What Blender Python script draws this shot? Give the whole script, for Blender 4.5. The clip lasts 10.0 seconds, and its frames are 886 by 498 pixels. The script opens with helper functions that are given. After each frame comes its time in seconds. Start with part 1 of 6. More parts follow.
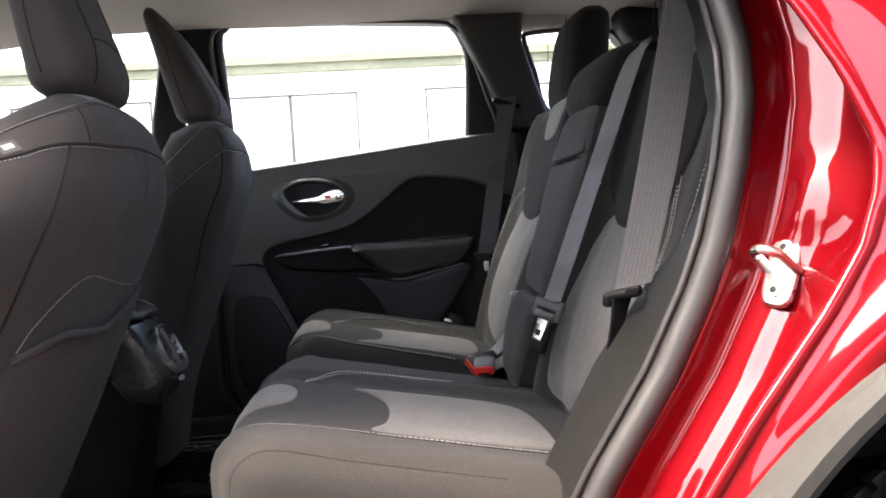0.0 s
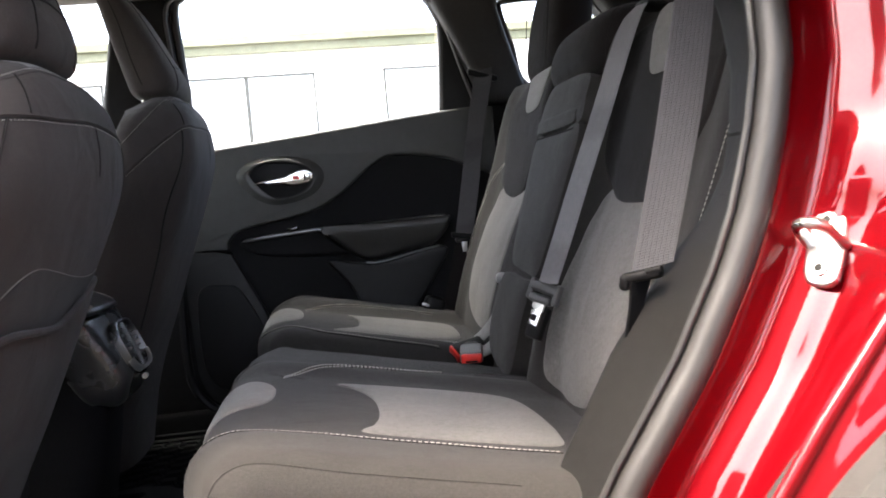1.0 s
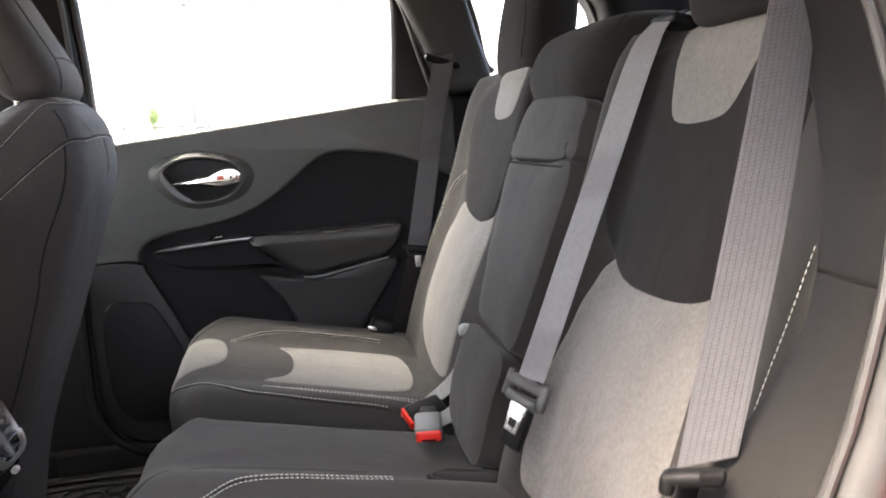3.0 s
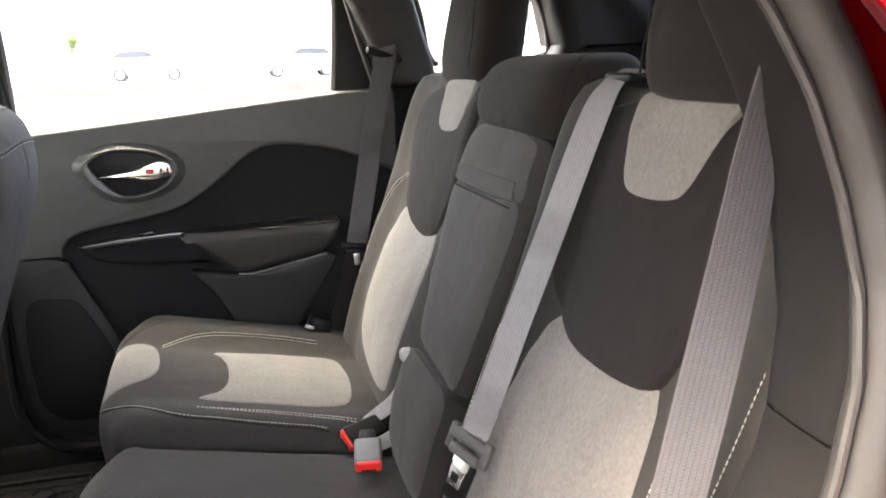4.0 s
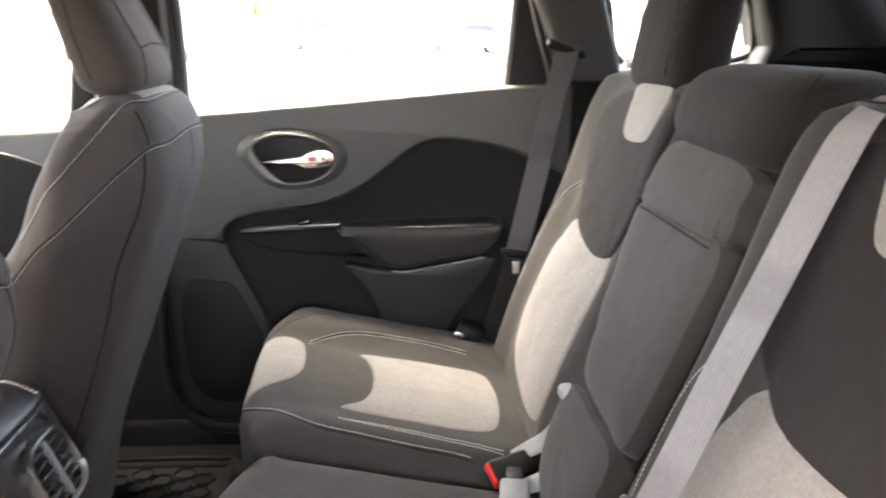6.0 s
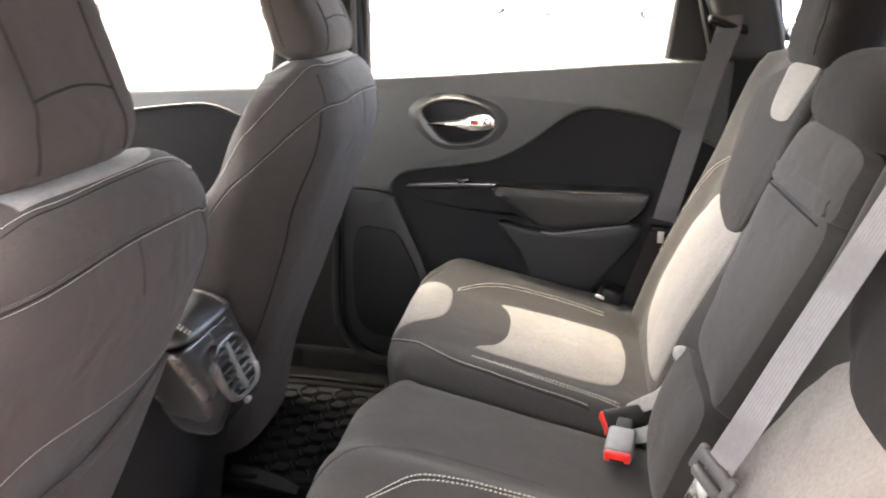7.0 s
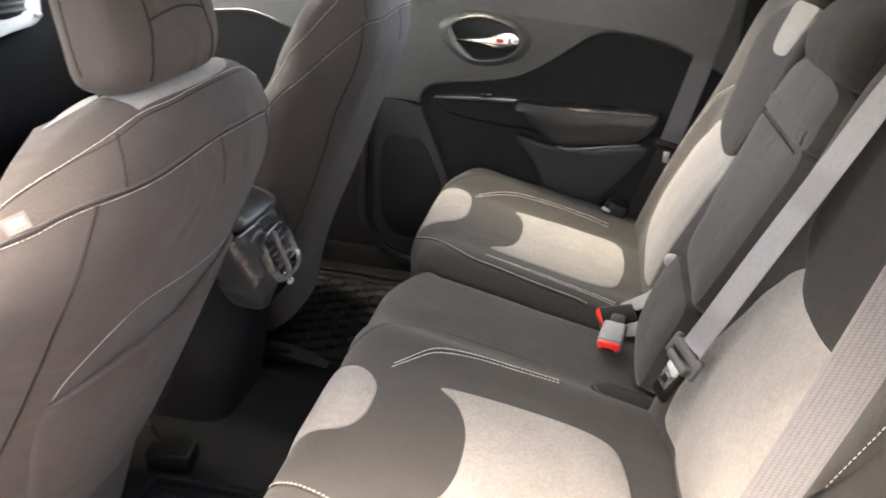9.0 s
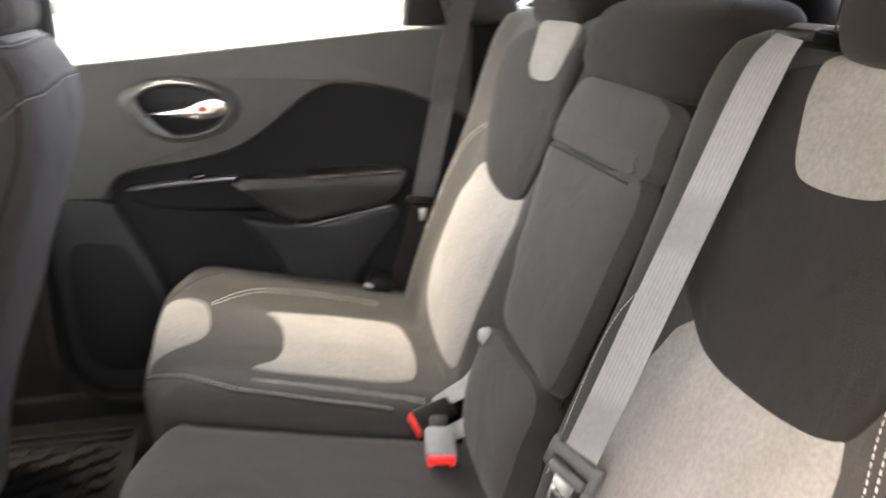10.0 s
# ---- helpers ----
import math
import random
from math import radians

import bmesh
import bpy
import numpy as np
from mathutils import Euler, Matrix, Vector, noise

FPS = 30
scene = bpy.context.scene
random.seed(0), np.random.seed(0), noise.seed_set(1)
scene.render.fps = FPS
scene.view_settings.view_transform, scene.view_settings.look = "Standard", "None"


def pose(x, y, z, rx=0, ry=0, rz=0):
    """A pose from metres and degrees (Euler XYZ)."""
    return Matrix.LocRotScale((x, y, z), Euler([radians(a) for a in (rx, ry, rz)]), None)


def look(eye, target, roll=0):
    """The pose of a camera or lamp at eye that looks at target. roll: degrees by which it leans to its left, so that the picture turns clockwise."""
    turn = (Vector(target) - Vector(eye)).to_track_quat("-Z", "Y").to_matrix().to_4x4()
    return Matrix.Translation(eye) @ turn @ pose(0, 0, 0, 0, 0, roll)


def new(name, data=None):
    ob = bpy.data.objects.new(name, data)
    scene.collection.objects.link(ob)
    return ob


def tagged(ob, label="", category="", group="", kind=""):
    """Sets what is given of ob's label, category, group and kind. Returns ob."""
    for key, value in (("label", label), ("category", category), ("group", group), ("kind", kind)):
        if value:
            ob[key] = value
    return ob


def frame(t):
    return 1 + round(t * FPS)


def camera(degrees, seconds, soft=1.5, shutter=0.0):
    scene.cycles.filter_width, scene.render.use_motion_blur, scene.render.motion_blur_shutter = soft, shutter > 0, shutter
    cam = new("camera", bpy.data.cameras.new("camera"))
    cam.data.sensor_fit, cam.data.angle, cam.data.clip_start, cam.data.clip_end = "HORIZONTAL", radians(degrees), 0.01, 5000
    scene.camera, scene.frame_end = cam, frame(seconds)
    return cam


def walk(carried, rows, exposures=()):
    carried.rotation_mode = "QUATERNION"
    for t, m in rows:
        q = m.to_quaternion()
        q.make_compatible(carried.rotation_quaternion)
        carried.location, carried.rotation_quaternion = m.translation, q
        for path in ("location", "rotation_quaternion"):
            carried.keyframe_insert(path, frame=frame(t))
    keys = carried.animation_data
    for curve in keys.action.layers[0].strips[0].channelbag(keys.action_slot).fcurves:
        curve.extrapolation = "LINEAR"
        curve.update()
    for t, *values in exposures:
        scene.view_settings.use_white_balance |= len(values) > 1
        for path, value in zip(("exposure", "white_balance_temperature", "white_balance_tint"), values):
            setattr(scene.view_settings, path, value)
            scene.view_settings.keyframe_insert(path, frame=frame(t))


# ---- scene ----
cam = camera(58.0, 10.0, 1.8, 0.5)
PATH = [
    (0, (-0.377, -1.528, 0.978), (-0.205, 0.463, 0.901), -3.6),
    (0.5, (-0.388, -1.506, 0.987), (-0.168, 0.48, 0.897), -4.2),
    (1, (-0.406, -1.422, 0.977), (-0.143, 0.556, 0.845), -4.7),
    (1.5, (-0.432, -1.334, 0.987), (-0.137, 0.636, 0.801), -4.7),
    (2, (-0.432, -1.246, 1.014), (-0.093, 0.714, 0.798), -4.1),
    (2.5, (-0.408, -1.183, 1.08), (-0.035, 0.767, 0.833), -3.4),
    (2.7, (-0.386, -1.158, 1.1), (-0.012, 0.789, 0.842), -3.4),
    (3.8, (-0.356, -1.086, 1.252), (0.142, 0.8, 0.808), -2.1),
    (4, (-0.367, -1.079, 1.275), (0.17, 0.792, 0.812), -1.4),
    (4.5, (-0.379, -1.051, 1.301), (0.204, 0.799, 0.815), 0.1),
    (5, (-0.388, -1.002, 1.303), (0.189, 0.849, 0.814), 0.3),
    (5.5, (-0.402, -0.947, 1.307), (0.035, 0.943, 0.819), 0.3),
    (6, (-0.369, -0.937, 1.304), (-0.196, 0.989, 0.793), 1.1),
    (6.2, (-0.343, -0.949, 1.309), (-0.291, 0.978, 0.775), 1.0),
    (7.3, (-0.287, -1.11, 1.332), (-0.624, 0.756, 0.697), 2.8),
    (7.5, (-0.285, -1.142, 1.341), (-0.639, 0.71, 0.675), 3.6),
    (8, (-0.262, -1.209, 1.368), (-0.652, 0.6, 0.61), 4.6),
    (8.5, (-0.254, -1.245, 1.384), (-0.628, 0.543, 0.569), 5.1),
    (9, (-0.283, -1.22, 1.369), (-0.571, 0.585, 0.557), 4.5),
    (9.5, (-0.349, -1.095, 1.334), (-0.347, 0.762, 0.593), 2.4),
    (10, (-0.397, -0.898, 1.289), (0.042, 0.95, 0.663), 0.6),
]
walk(cam, [(t, look(eye, target, roll)) for t, eye, target, roll in PATH],
     exposures=[(0, 4.75, 7000, 8), (1.0, 4.82, 7050, 8), (2.0, 5.46, 7400, 10), (2.5, 5.72, 7450, 9), (4.0, 6.12, 7850, 8), (5.0, 6.18, 7900, 7), (6.0, 6.52, 8100, 10), (7.5, 6.64, 8150, 11), (8.5, 6.40, 8150, 9), (9.0, 6.39, 8150, 8), (10.0, 6.50, 8150, 9)])

from mathutils.bvhtree import BVHTree
from mathutils.geometry import tessellate_polygon

# ---- light ----
world = bpy.data.worlds.new("sky")
scene.world = world
world.use_nodes = True
wn = world.node_tree
sky = wn.nodes.new("ShaderNodeTexSky")
sky.sky_type = 'NISHITA'
sky.sun_disc = False
sky.sun_elevation = radians(68)
sky.sun_rotation = radians(278)
sky.air_density, sky.dust_density, sky.ozone_density = 0.6, 9.0, 0.6
wn.links.new(sky.outputs["Color"], wn.nodes["Background"].inputs["Color"])
wn.nodes["Background"].inputs["Strength"].default_value = 0.15
sun_data = bpy.data.lights.new("sun", 'SUN')
sun_data.energy, sun_data.angle, sun_data.color = 0.5, radians(60), (1.0, 0.92, 0.82)
sun = new("sun", sun_data)
sun.matrix_world = look((-4.0, 0.6, 10.0), (0, 0, 0))


# ---- materials ----
def mat(name, color, rough=0.6, metal=0.0, var=0.15, scale=40.0, bump=0.0, bscale=400.0, coat=0.0, color2=None, sheen=0.0,
        weave=0.0, wscale=900.0, spec=0.5, big=6.0, dent=0.0, dscale=14.0):
    m = bpy.data.materials.new(name)
    m.use_nodes = True
    nt = m.node_tree
    n, l = nt.nodes, nt.links
    b = n["Principled BSDF"]
    b.inputs["Roughness"].default_value = rough
    b.inputs["Metallic"].default_value = metal
    b.inputs["Coat Weight"].default_value = coat
    b.inputs["Coat Roughness"].default_value = 0.04
    b.inputs["Sheen Weight"].default_value = sheen
    b.inputs["Specular IOR Level"].default_value = spec
    tc = n.new("ShaderNodeTexCoord")
    n1 = n.new("ShaderNodeTexNoise")
    n1.inputs["Scale"].default_value = scale
    n1.inputs["Detail"].default_value = 6
    n2 = n.new("ShaderNodeTexNoise")
    n2.inputs["Scale"].default_value = big
    n2.inputs["Detail"].default_value = 3
    l.new(tc.outputs["Object"], n1.inputs["Vector"])
    l.new(tc.outputs["Object"], n2.inputs["Vector"])
    ad = n.new("ShaderNodeMath")
    ad.operation = 'MULTIPLY_ADD'
    ad.inputs[1].default_value = 0.6
    l.new(n1.outputs["Fac"], ad.inputs[0])
    mu = n.new("ShaderNodeMath")
    mu.operation = 'MULTIPLY'
    mu.inputs[1].default_value = 0.4
    l.new(n2.outputs["Fac"], mu.inputs[0])
    l.new(mu.outputs[0], ad.inputs[2])
    ramp = n.new("ShaderNodeValToRGB")
    c2 = color2 or tuple(min(1.0, c * (1 + var)) for c in color)
    c1 = color if color2 else tuple(c * (1 - var) for c in color)
    ramp.color_ramp.elements[0].position, ramp.color_ramp.elements[1].position = 0.32, 0.68
    ramp.color_ramp.elements[0].color = (*c1, 1)
    ramp.color_ramp.elements[1].color = (*c2, 1)
    l.new(ad.outputs[0], ramp.inputs["Fac"])
    l.new(ramp.outputs["Color"], b.inputs["Base Color"])
    if rough > 0.15:
        mr = n.new("ShaderNodeMapRange")
        mr.inputs["To Min"].default_value, mr.inputs["To Max"].default_value = rough - 0.06, min(1.0, rough + 0.06)
        l.new(n2.outputs["Fac"], mr.inputs["Value"])
        l.new(mr.outputs["Result"], b.inputs["Roughness"])
    if bump:
        bn = n.new("ShaderNodeTexNoise")
        bn.inputs["Scale"].default_value = bscale
        bn.inputs["Detail"].default_value = 3
        l.new(tc.outputs["Object"], bn.inputs["Vector"])
        height = bn.outputs["Fac"]
        if weave:
            w = n.new("ShaderNodeTexVoronoi")
            w.inputs["Scale"].default_value = wscale
            l.new(tc.outputs["Object"], w.inputs["Vector"])
            wm = n.new("ShaderNodeMath")
            wm.operation = 'MULTIPLY_ADD'
            wm.inputs[1].default_value = weave
            l.new(w.outputs["Distance"], wm.inputs[0])
            l.new(height, wm.inputs[2])
            height = wm.outputs[0]
        bp = n.new("ShaderNodeBump")
        bp.inputs["Strength"].default_value = bump
        bp.inputs["Distance"].default_value = 0.001
        l.new(height, bp.inputs["Height"])
        l.new(bp.outputs["Normal"], b.inputs["Normal"])
        if dent:
            dn = n.new("ShaderNodeTexNoise")
            dn.inputs["Scale"].default_value = dscale
            dn.inputs["Detail"].default_value = 2
            dn.inputs["Distortion"].default_value = 0.6
            l.new(tc.outputs["Object"], dn.inputs["Vector"])
            db = n.new("ShaderNodeBump")
            db.inputs["Strength"].default_value = dent
            db.inputs["Distance"].default_value = 0.01
            l.new(dn.outputs["Fac"], db.inputs["Height"])
            l.new(db.outputs["Normal"], bp.inputs["Normal"])
    return m


FABRIC = mat("dark_fabric", (0.0290, 0.0272, 0.0256), 0.92, var=0.2, scale=420, bump=0.32, bscale=1100, weave=0.8, wscale=900, sheen=0.06, spec=0.15, big=5, dent=0.3)
FABRIC_V = mat("dark_fabric_smooth", (0.0122, 0.0106, 0.0101), 0.93, var=0.15, scale=320, bump=0.4, bscale=1100, weave=0.8, sheen=0.04, spec=0.12, big=5, dent=0.3)
SUEDE = mat("light_suede", (0.122, 0.116, 0.107), 0.95, scale=190, color2=(0.186, 0.177, 0.165), bump=0.45, bscale=700, sheen=0.12, spec=0.12, big=11, dent=0.35)
SEATBACK = mat("seatback_fabric", (0.03627, 0.03116, 0.02883), 0.9, var=0.17, scale=420, bump=0.3, bscale=1000, weave=0.8, wscale=900, sheen=0.05, spec=0.15, big=4, dent=0.45)
PLASTIC = mat("grained_plastic", (0.0429, 0.04433, 0.04147), 0.52, var=0.12, scale=60, bump=0.25, bscale=1200)
PLASTIC_DK = mat("black_plastic", (0.0034, 0.0034, 0.0038), 0.5, spec=0.2, var=0.15, scale=50, bump=0.15, bscale=1200)
INSERT = mat("door_insert_cloth", (0.0112, 0.0112, 0.0116), 0.9, var=0.15, scale=260, bump=0.35, bscale=900, spec=0.1)
TRIM = mat("pillar_plastic", (0.0092, 0.0088, 0.0086), 0.6, var=0.15, scale=80, bump=0.5, bscale=900, spec=0.12)
PILLAR = mat("grey_pillar_plastic", (0.030, 0.029, 0.028), 0.6, var=0.12, scale=80, bump=0.4, bscale=900, spec=0.25)
VINYL = mat("padded_vinyl", (0.0140, 0.0142, 0.0142), 0.38, var=0.12, scale=70, bump=0.4, bscale=600, spec=0.85)
CONSOLE = mat("satin_console_plastic", (0.026, 0.0255, 0.0255), 0.27, spec=0.9, var=0.12, scale=60, bump=0.25, bscale=900)
DASH = mat("soft_dash_skin", (0.004, 0.004, 0.0042), 0.9, var=0.2, scale=80, bump=0.3, bscale=900, spec=0.06)
GLOSS = mat("piano_black", (0.006, 0.006, 0.007), 0.12, var=0.1, scale=20)
HEADLINER = mat("headliner_cloth", (0.36, 0.342, 0.322), 0.95, var=0.06, scale=200, bump=0.3, bscale=900, spec=0.1)
CARPET = mat("black_carpet", (0.0055, 0.0055, 0.006), 1.0, var=0.4, scale=500, bump=1.0, bscale=700, spec=0.1)
MATRUB = mat("mat_rubber", (0.0046, 0.0049, 0.0055), 0.78, var=0.2, scale=60, bump=0.3, bscale=500, spec=0.07)
RED = mat("red_metallic_paint", (0.125, 0.0009, 0.0034), 0.36, metal=0.35, var=0.06, scale=900, coat=0.75, spec=0.04)
SEAL = mat("rubber_seal", (0.022, 0.0214, 0.0211), 0.44, var=0.12, scale=50, bump=0.2, bscale=600, spec=0.42)
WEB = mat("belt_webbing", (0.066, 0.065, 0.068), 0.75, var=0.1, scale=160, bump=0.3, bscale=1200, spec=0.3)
# lit copy of WEB: the light on the centre belt is put into its colour
WEB_LIT = mat("belt_webbing_lit", (0.165, 0.163, 0.167), 0.6, var=0.1, scale=160, bump=0.3, bscale=1200, spec=0.4)
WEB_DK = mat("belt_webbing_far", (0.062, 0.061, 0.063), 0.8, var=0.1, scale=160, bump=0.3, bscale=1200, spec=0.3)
STITCH = mat("stitch_thread", (0.44, 0.415, 0.375), 0.85, var=0.15, scale=300)
# near-black cord colour that paints in the shade of sewn grooves and folds
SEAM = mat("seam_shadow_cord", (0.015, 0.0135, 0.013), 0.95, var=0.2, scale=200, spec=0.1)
CHROME = mat("chrome", (0.62, 0.62, 0.61), 0.16, metal=1.0, var=0.03, scale=30)
STEEL = mat("zinc_steel", (0.62, 0.61, 0.59), 0.28, metal=1.0, var=0.12, scale=80, bump=0.15, bscale=300)
REDBTN = mat("red_button", (0.62, 0.02, 0.015), 0.38, var=0.08, scale=60)
GREYPL = mat("grey_buckle_plastic", (0.11, 0.115, 0.115), 0.5, var=0.1, scale=80, bump=0.2, bscale=800)
STRAP = mat("grey_strap", (0.21, 0.21, 0.205), 0.6, var=0.15, scale=90, bump=0.25, bscale=900)
TONGUE = mat("dark_grey_plastic", (0.045, 0.045, 0.046), 0.5, var=0.12, scale=80, bump=0.2, bscale=800)
TAGCLOTH = mat("grey_tag_cloth", (0.050, 0.046, 0.045), 0.85, var=0.15, scale=300, bump=0.3, bscale=900)
TAG = mat("white_tag", (0.30, 0.295, 0.29), 0.8, var=0.06, scale=120)
PANEL_DK = mat("dark_door_plastic", (0.0078, 0.0082, 0.0084), 0.5, var=0.12, scale=60, bump=0.3, bscale=1000, spec=0.35)
DKSILVER = mat("dark_satin_strip", (0.10, 0.10, 0.10), 0.3, metal=0.8, var=0.06, scale=50)
SILVER = mat("satin_silver", (0.55, 0.55, 0.55), 0.3, metal=0.9, var=0.06, scale=50)
TYRE = mat("tyre_rubber", (0.012, 0.012, 0.012), 0.8, var=0.25, scale=60, bump=0.4, bscale=300)
ARCH = mat("arch_plastic", (0.020, 0.020, 0.020), 0.75, var=0.15, scale=60, bump=0.3, bscale=700, spec=0.12)
ASPHALT = mat("grey_asphalt", (0.060, 0.058, 0.056), 0.92, var=0.25, scale=30, bump=0.5, bscale=90, big=0.6)
STUCCO = mat("cream_stucco", (0.80, 0.78, 0.72), 0.9, var=0.05, scale=8, bump=0.2, bscale=60, big=0.5)
RENDER = mat("grey_render", (0.07, 0.07, 0.068), 0.9, var=0.12, scale=6, bump=0.2, bscale=50, big=0.5)
BAND = mat("olive_fascia", (0.20, 0.20, 0.13), 0.8, var=0.2, scale=4, bump=0.2, bscale=30, big=0.7)
ALU = mat("window_aluminium", (0.06, 0.06, 0.052), 0.5, metal=0.1, var=0.1, scale=20)
SHOPGLASS = mat("shop_window_glass", (0.72, 0.74, 0.73), 0.25, var=0.05, scale=2, big=0.4)
LEAF = mat("leaves", (0.06, 0.10, 0.02), 0.7, var=0.4, scale=4, big=0.8)
BARK = mat("bark", (0.14, 0.10, 0.07), 0.9, var=0.3, scale=20, bump=0.6, bscale=40)
LIGHTGREY = mat("light_grey_dash_trim", (0.55, 0.54, 0.51), 0.5, var=0.05, scale=60)
RED2 = mat("reflector_red", (0.55, 0.03, 0.03), 0.2, var=0.05, scale=60)



def woven(m, strength, across, along):
    """Lengthwise ribs and cross picks on a strap; both counted per metre."""
    n, l = m.node_tree.nodes, m.node_tree.links
    uv = n.new("ShaderNodeUVMap")
    uv.uv_map = "strap"
    mp = n.new("ShaderNodeMapping")
    mp.inputs["Scale"].default_value = (across, along, 1)
    l.new(uv.outputs["UV"], mp.inputs["Vector"])
    br = n.new("ShaderNodeTexBrick")
    br.inputs["Scale"].default_value = 1.0
    br.inputs["Mortar Size"].default_value = 0.16
    br.inputs["Mortar Smooth"].default_value = 0.6
    br.inputs["Brick Width"].default_value = 1.0
    br.inputs["Row Height"].default_value = 0.9
    br.offset = 0.0
    l.new(mp.outputs["Vector"], br.inputs["Vector"])
    bp = n.new("ShaderNodeBump")
    bp.invert = True
    bp.inputs["Strength"].default_value = strength
    bp.inputs["Distance"].default_value = 0.0012
    l.new(br.outputs["Fac"], bp.inputs["Height"])
    b = n["Principled BSDF"]
    l.new(bp.outputs["Normal"], b.inputs["Normal"])
    old = b.inputs["Base Color"].links[0].from_socket
    mx = n.new("ShaderNodeMix")
    mx.data_type, mx.blend_type = 'RGBA', 'MULTIPLY'
    mx.inputs["B"].default_value = (0.76, 0.75, 0.77, 1)
    l.new(br.outputs["Fac"], mx.inputs["Factor"])
    l.new(old, mx.inputs["A"])
    l.new(mx.outputs["Result"], b.inputs["Base Color"])


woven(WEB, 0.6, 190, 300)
woven(WEB_LIT, 0.35, 230, 4)
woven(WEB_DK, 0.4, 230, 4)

GLASS = bpy.data.materials.new("window_glass")
GLASS.use_nodes = True
gn = GLASS.node_tree
gn.nodes.remove(gn.nodes["Principled BSDF"])
gs = gn.nodes.new("ShaderNodeBsdfGlossy")
gs.inputs["Roughness"].default_value = 0.0
gm = gn.nodes.new("ShaderNodeMixShader")
gm.inputs["Fac"].default_value = 0.06
gt = gn.nodes.new("ShaderNodeBsdfTransparent")
gt.inputs["Color"].default_value = (0.69, 0.76, 0.80, 1)
gn.links.new(gt.outputs[0], gm.inputs[1])
gn.links.new(gs.outputs[0], gm.inputs[2])
gn.links.new(gm.outputs[0], gn.nodes["Material Output"].inputs["Surface"])


# ---- building helpers ----
def part(name, bm, material, parent=None, label="", smooth=True, angle=38):
    """One bmesh as one mesh object, under a thing or a part."""
    bmesh.ops.remove_doubles(bm, verts=bm.verts, dist=1e-6)
    bmesh.ops.recalc_face_normals(bm, faces=bm.faces)
    me = bpy.data.meshes.new(name)
    bm.to_mesh(me)
    bm.free()
    me.materials.append(material)
    if smooth:
        me.shade_smooth()
        me.set_sharp_from_angle(angle=radians(angle))
    ob = new(name, me)
    if parent:
        ob.parent = parent
    if label:
        ob["label"] = label
    return ob


def thing(name, label, category, group="", kind="", at=(0, 0, 0)):
    ob = new(name)
    ob.location = at
    return tagged(ob, label, category, group, kind)


def spline(pts, n=8, closed=False):
    """Catmull-Rom through points of any dimension."""
    p = [np.array(q, float) for q in pts]
    out = []
    m = len(p)
    for i in range(m if closed else m - 1):
        a, b, c, d = (p[(i - 1) % m], p[i], p[(i + 1) % m], p[(i + 2) % m]) if closed else (p[max(i - 1, 0)], p[i], p[i + 1], p[min(i + 2, m - 1)])
        for k in range(n):
            t = k / n
            out.append(0.5 * (2 * b + (c - a) * t + (2 * a - 5 * b + 4 * c - d) * t * t + (3 * b - a - 3 * c + d) * t ** 3))
    if not closed:
        out.append(p[-1])
    return out


def mesh_rings(rings, closed=True, cap=True, wrap=False):
    """A skin over rings of equal length."""
    bm = bmesh.new()
    vs = [[bm.verts.new(tuple(p)) for p in r] for r in rings]
    m = len(rings[0])
    for i in range(len(rings) if wrap else len(rings) - 1):
        a, b = vs[i], vs[(i + 1) % len(rings)]
        for j in range(m if closed else m - 1):
            k = (j + 1) % m
            bm.faces.new((a[j], a[k], b[k], b[j]))
    if cap and closed and not wrap:
        bm.faces.new(vs[0][::-1])
        bm.faces.new(vs[-1])
    return bm


def sell(cx, cy, hx, hy, n=36, e=4.0):
    """A superellipse in two dimensions."""
    out = []
    for k in range(n):
        a = 2 * math.pi * k / n
        c, s = math.cos(a), math.sin(a)
        out.append((cx + hx * math.copysign(abs(c) ** (2 / e), c), cy + hy * math.copysign(abs(s) ** (2 / e), s)))
    return out


def tube(pts, r, n=8, cap=True):
    pts = [Vector(p) for p in pts]
    rings = []
    up = Vector((0.123, 0.456, 0.881))
    for i, p in enumerate(pts):
        d = (pts[min(i + 1, len(pts) - 1)] - pts[max(i - 1, 0)]).normalized()
        a = d.cross(up).normalized()
        b = d.cross(a)
        rr = r(i / (len(pts) - 1)) if callable(r) else r
        rings.append([p + (a * math.cos(2 * math.pi * k / n) + b * math.sin(2 * math.pi * k / n)) * rr for k in range(n)])
    return mesh_rings(rings, True, cap)


def merge(bms):
    out = bmesh.new()
    for b in bms:
        me = bpy.data.meshes.new("tmp")
        b.to_mesh(me)
        b.free()
        out.from_mesh(me)
        bpy.data.meshes.remove(me)
    return out


def rbox(sx, sy, sz, r=0.005, seg=3, m=None):
    """A box with rounded edges, centred."""
    bm = bmesh.new()
    bmesh.ops.create_cube(bm, size=1)
    bmesh.ops.scale(bm, vec=(sx, sy, sz), verts=bm.verts)
    bmesh.ops.bevel(bm, geom=bm.edges[:], offset=min(r, 0.49 * min(sx, sy, sz)), segments=seg, affect='EDGES', profile=0.5)
    if m is not None:
        bmesh.ops.transform(bm, matrix=m, verts=bm.verts)
    return bm


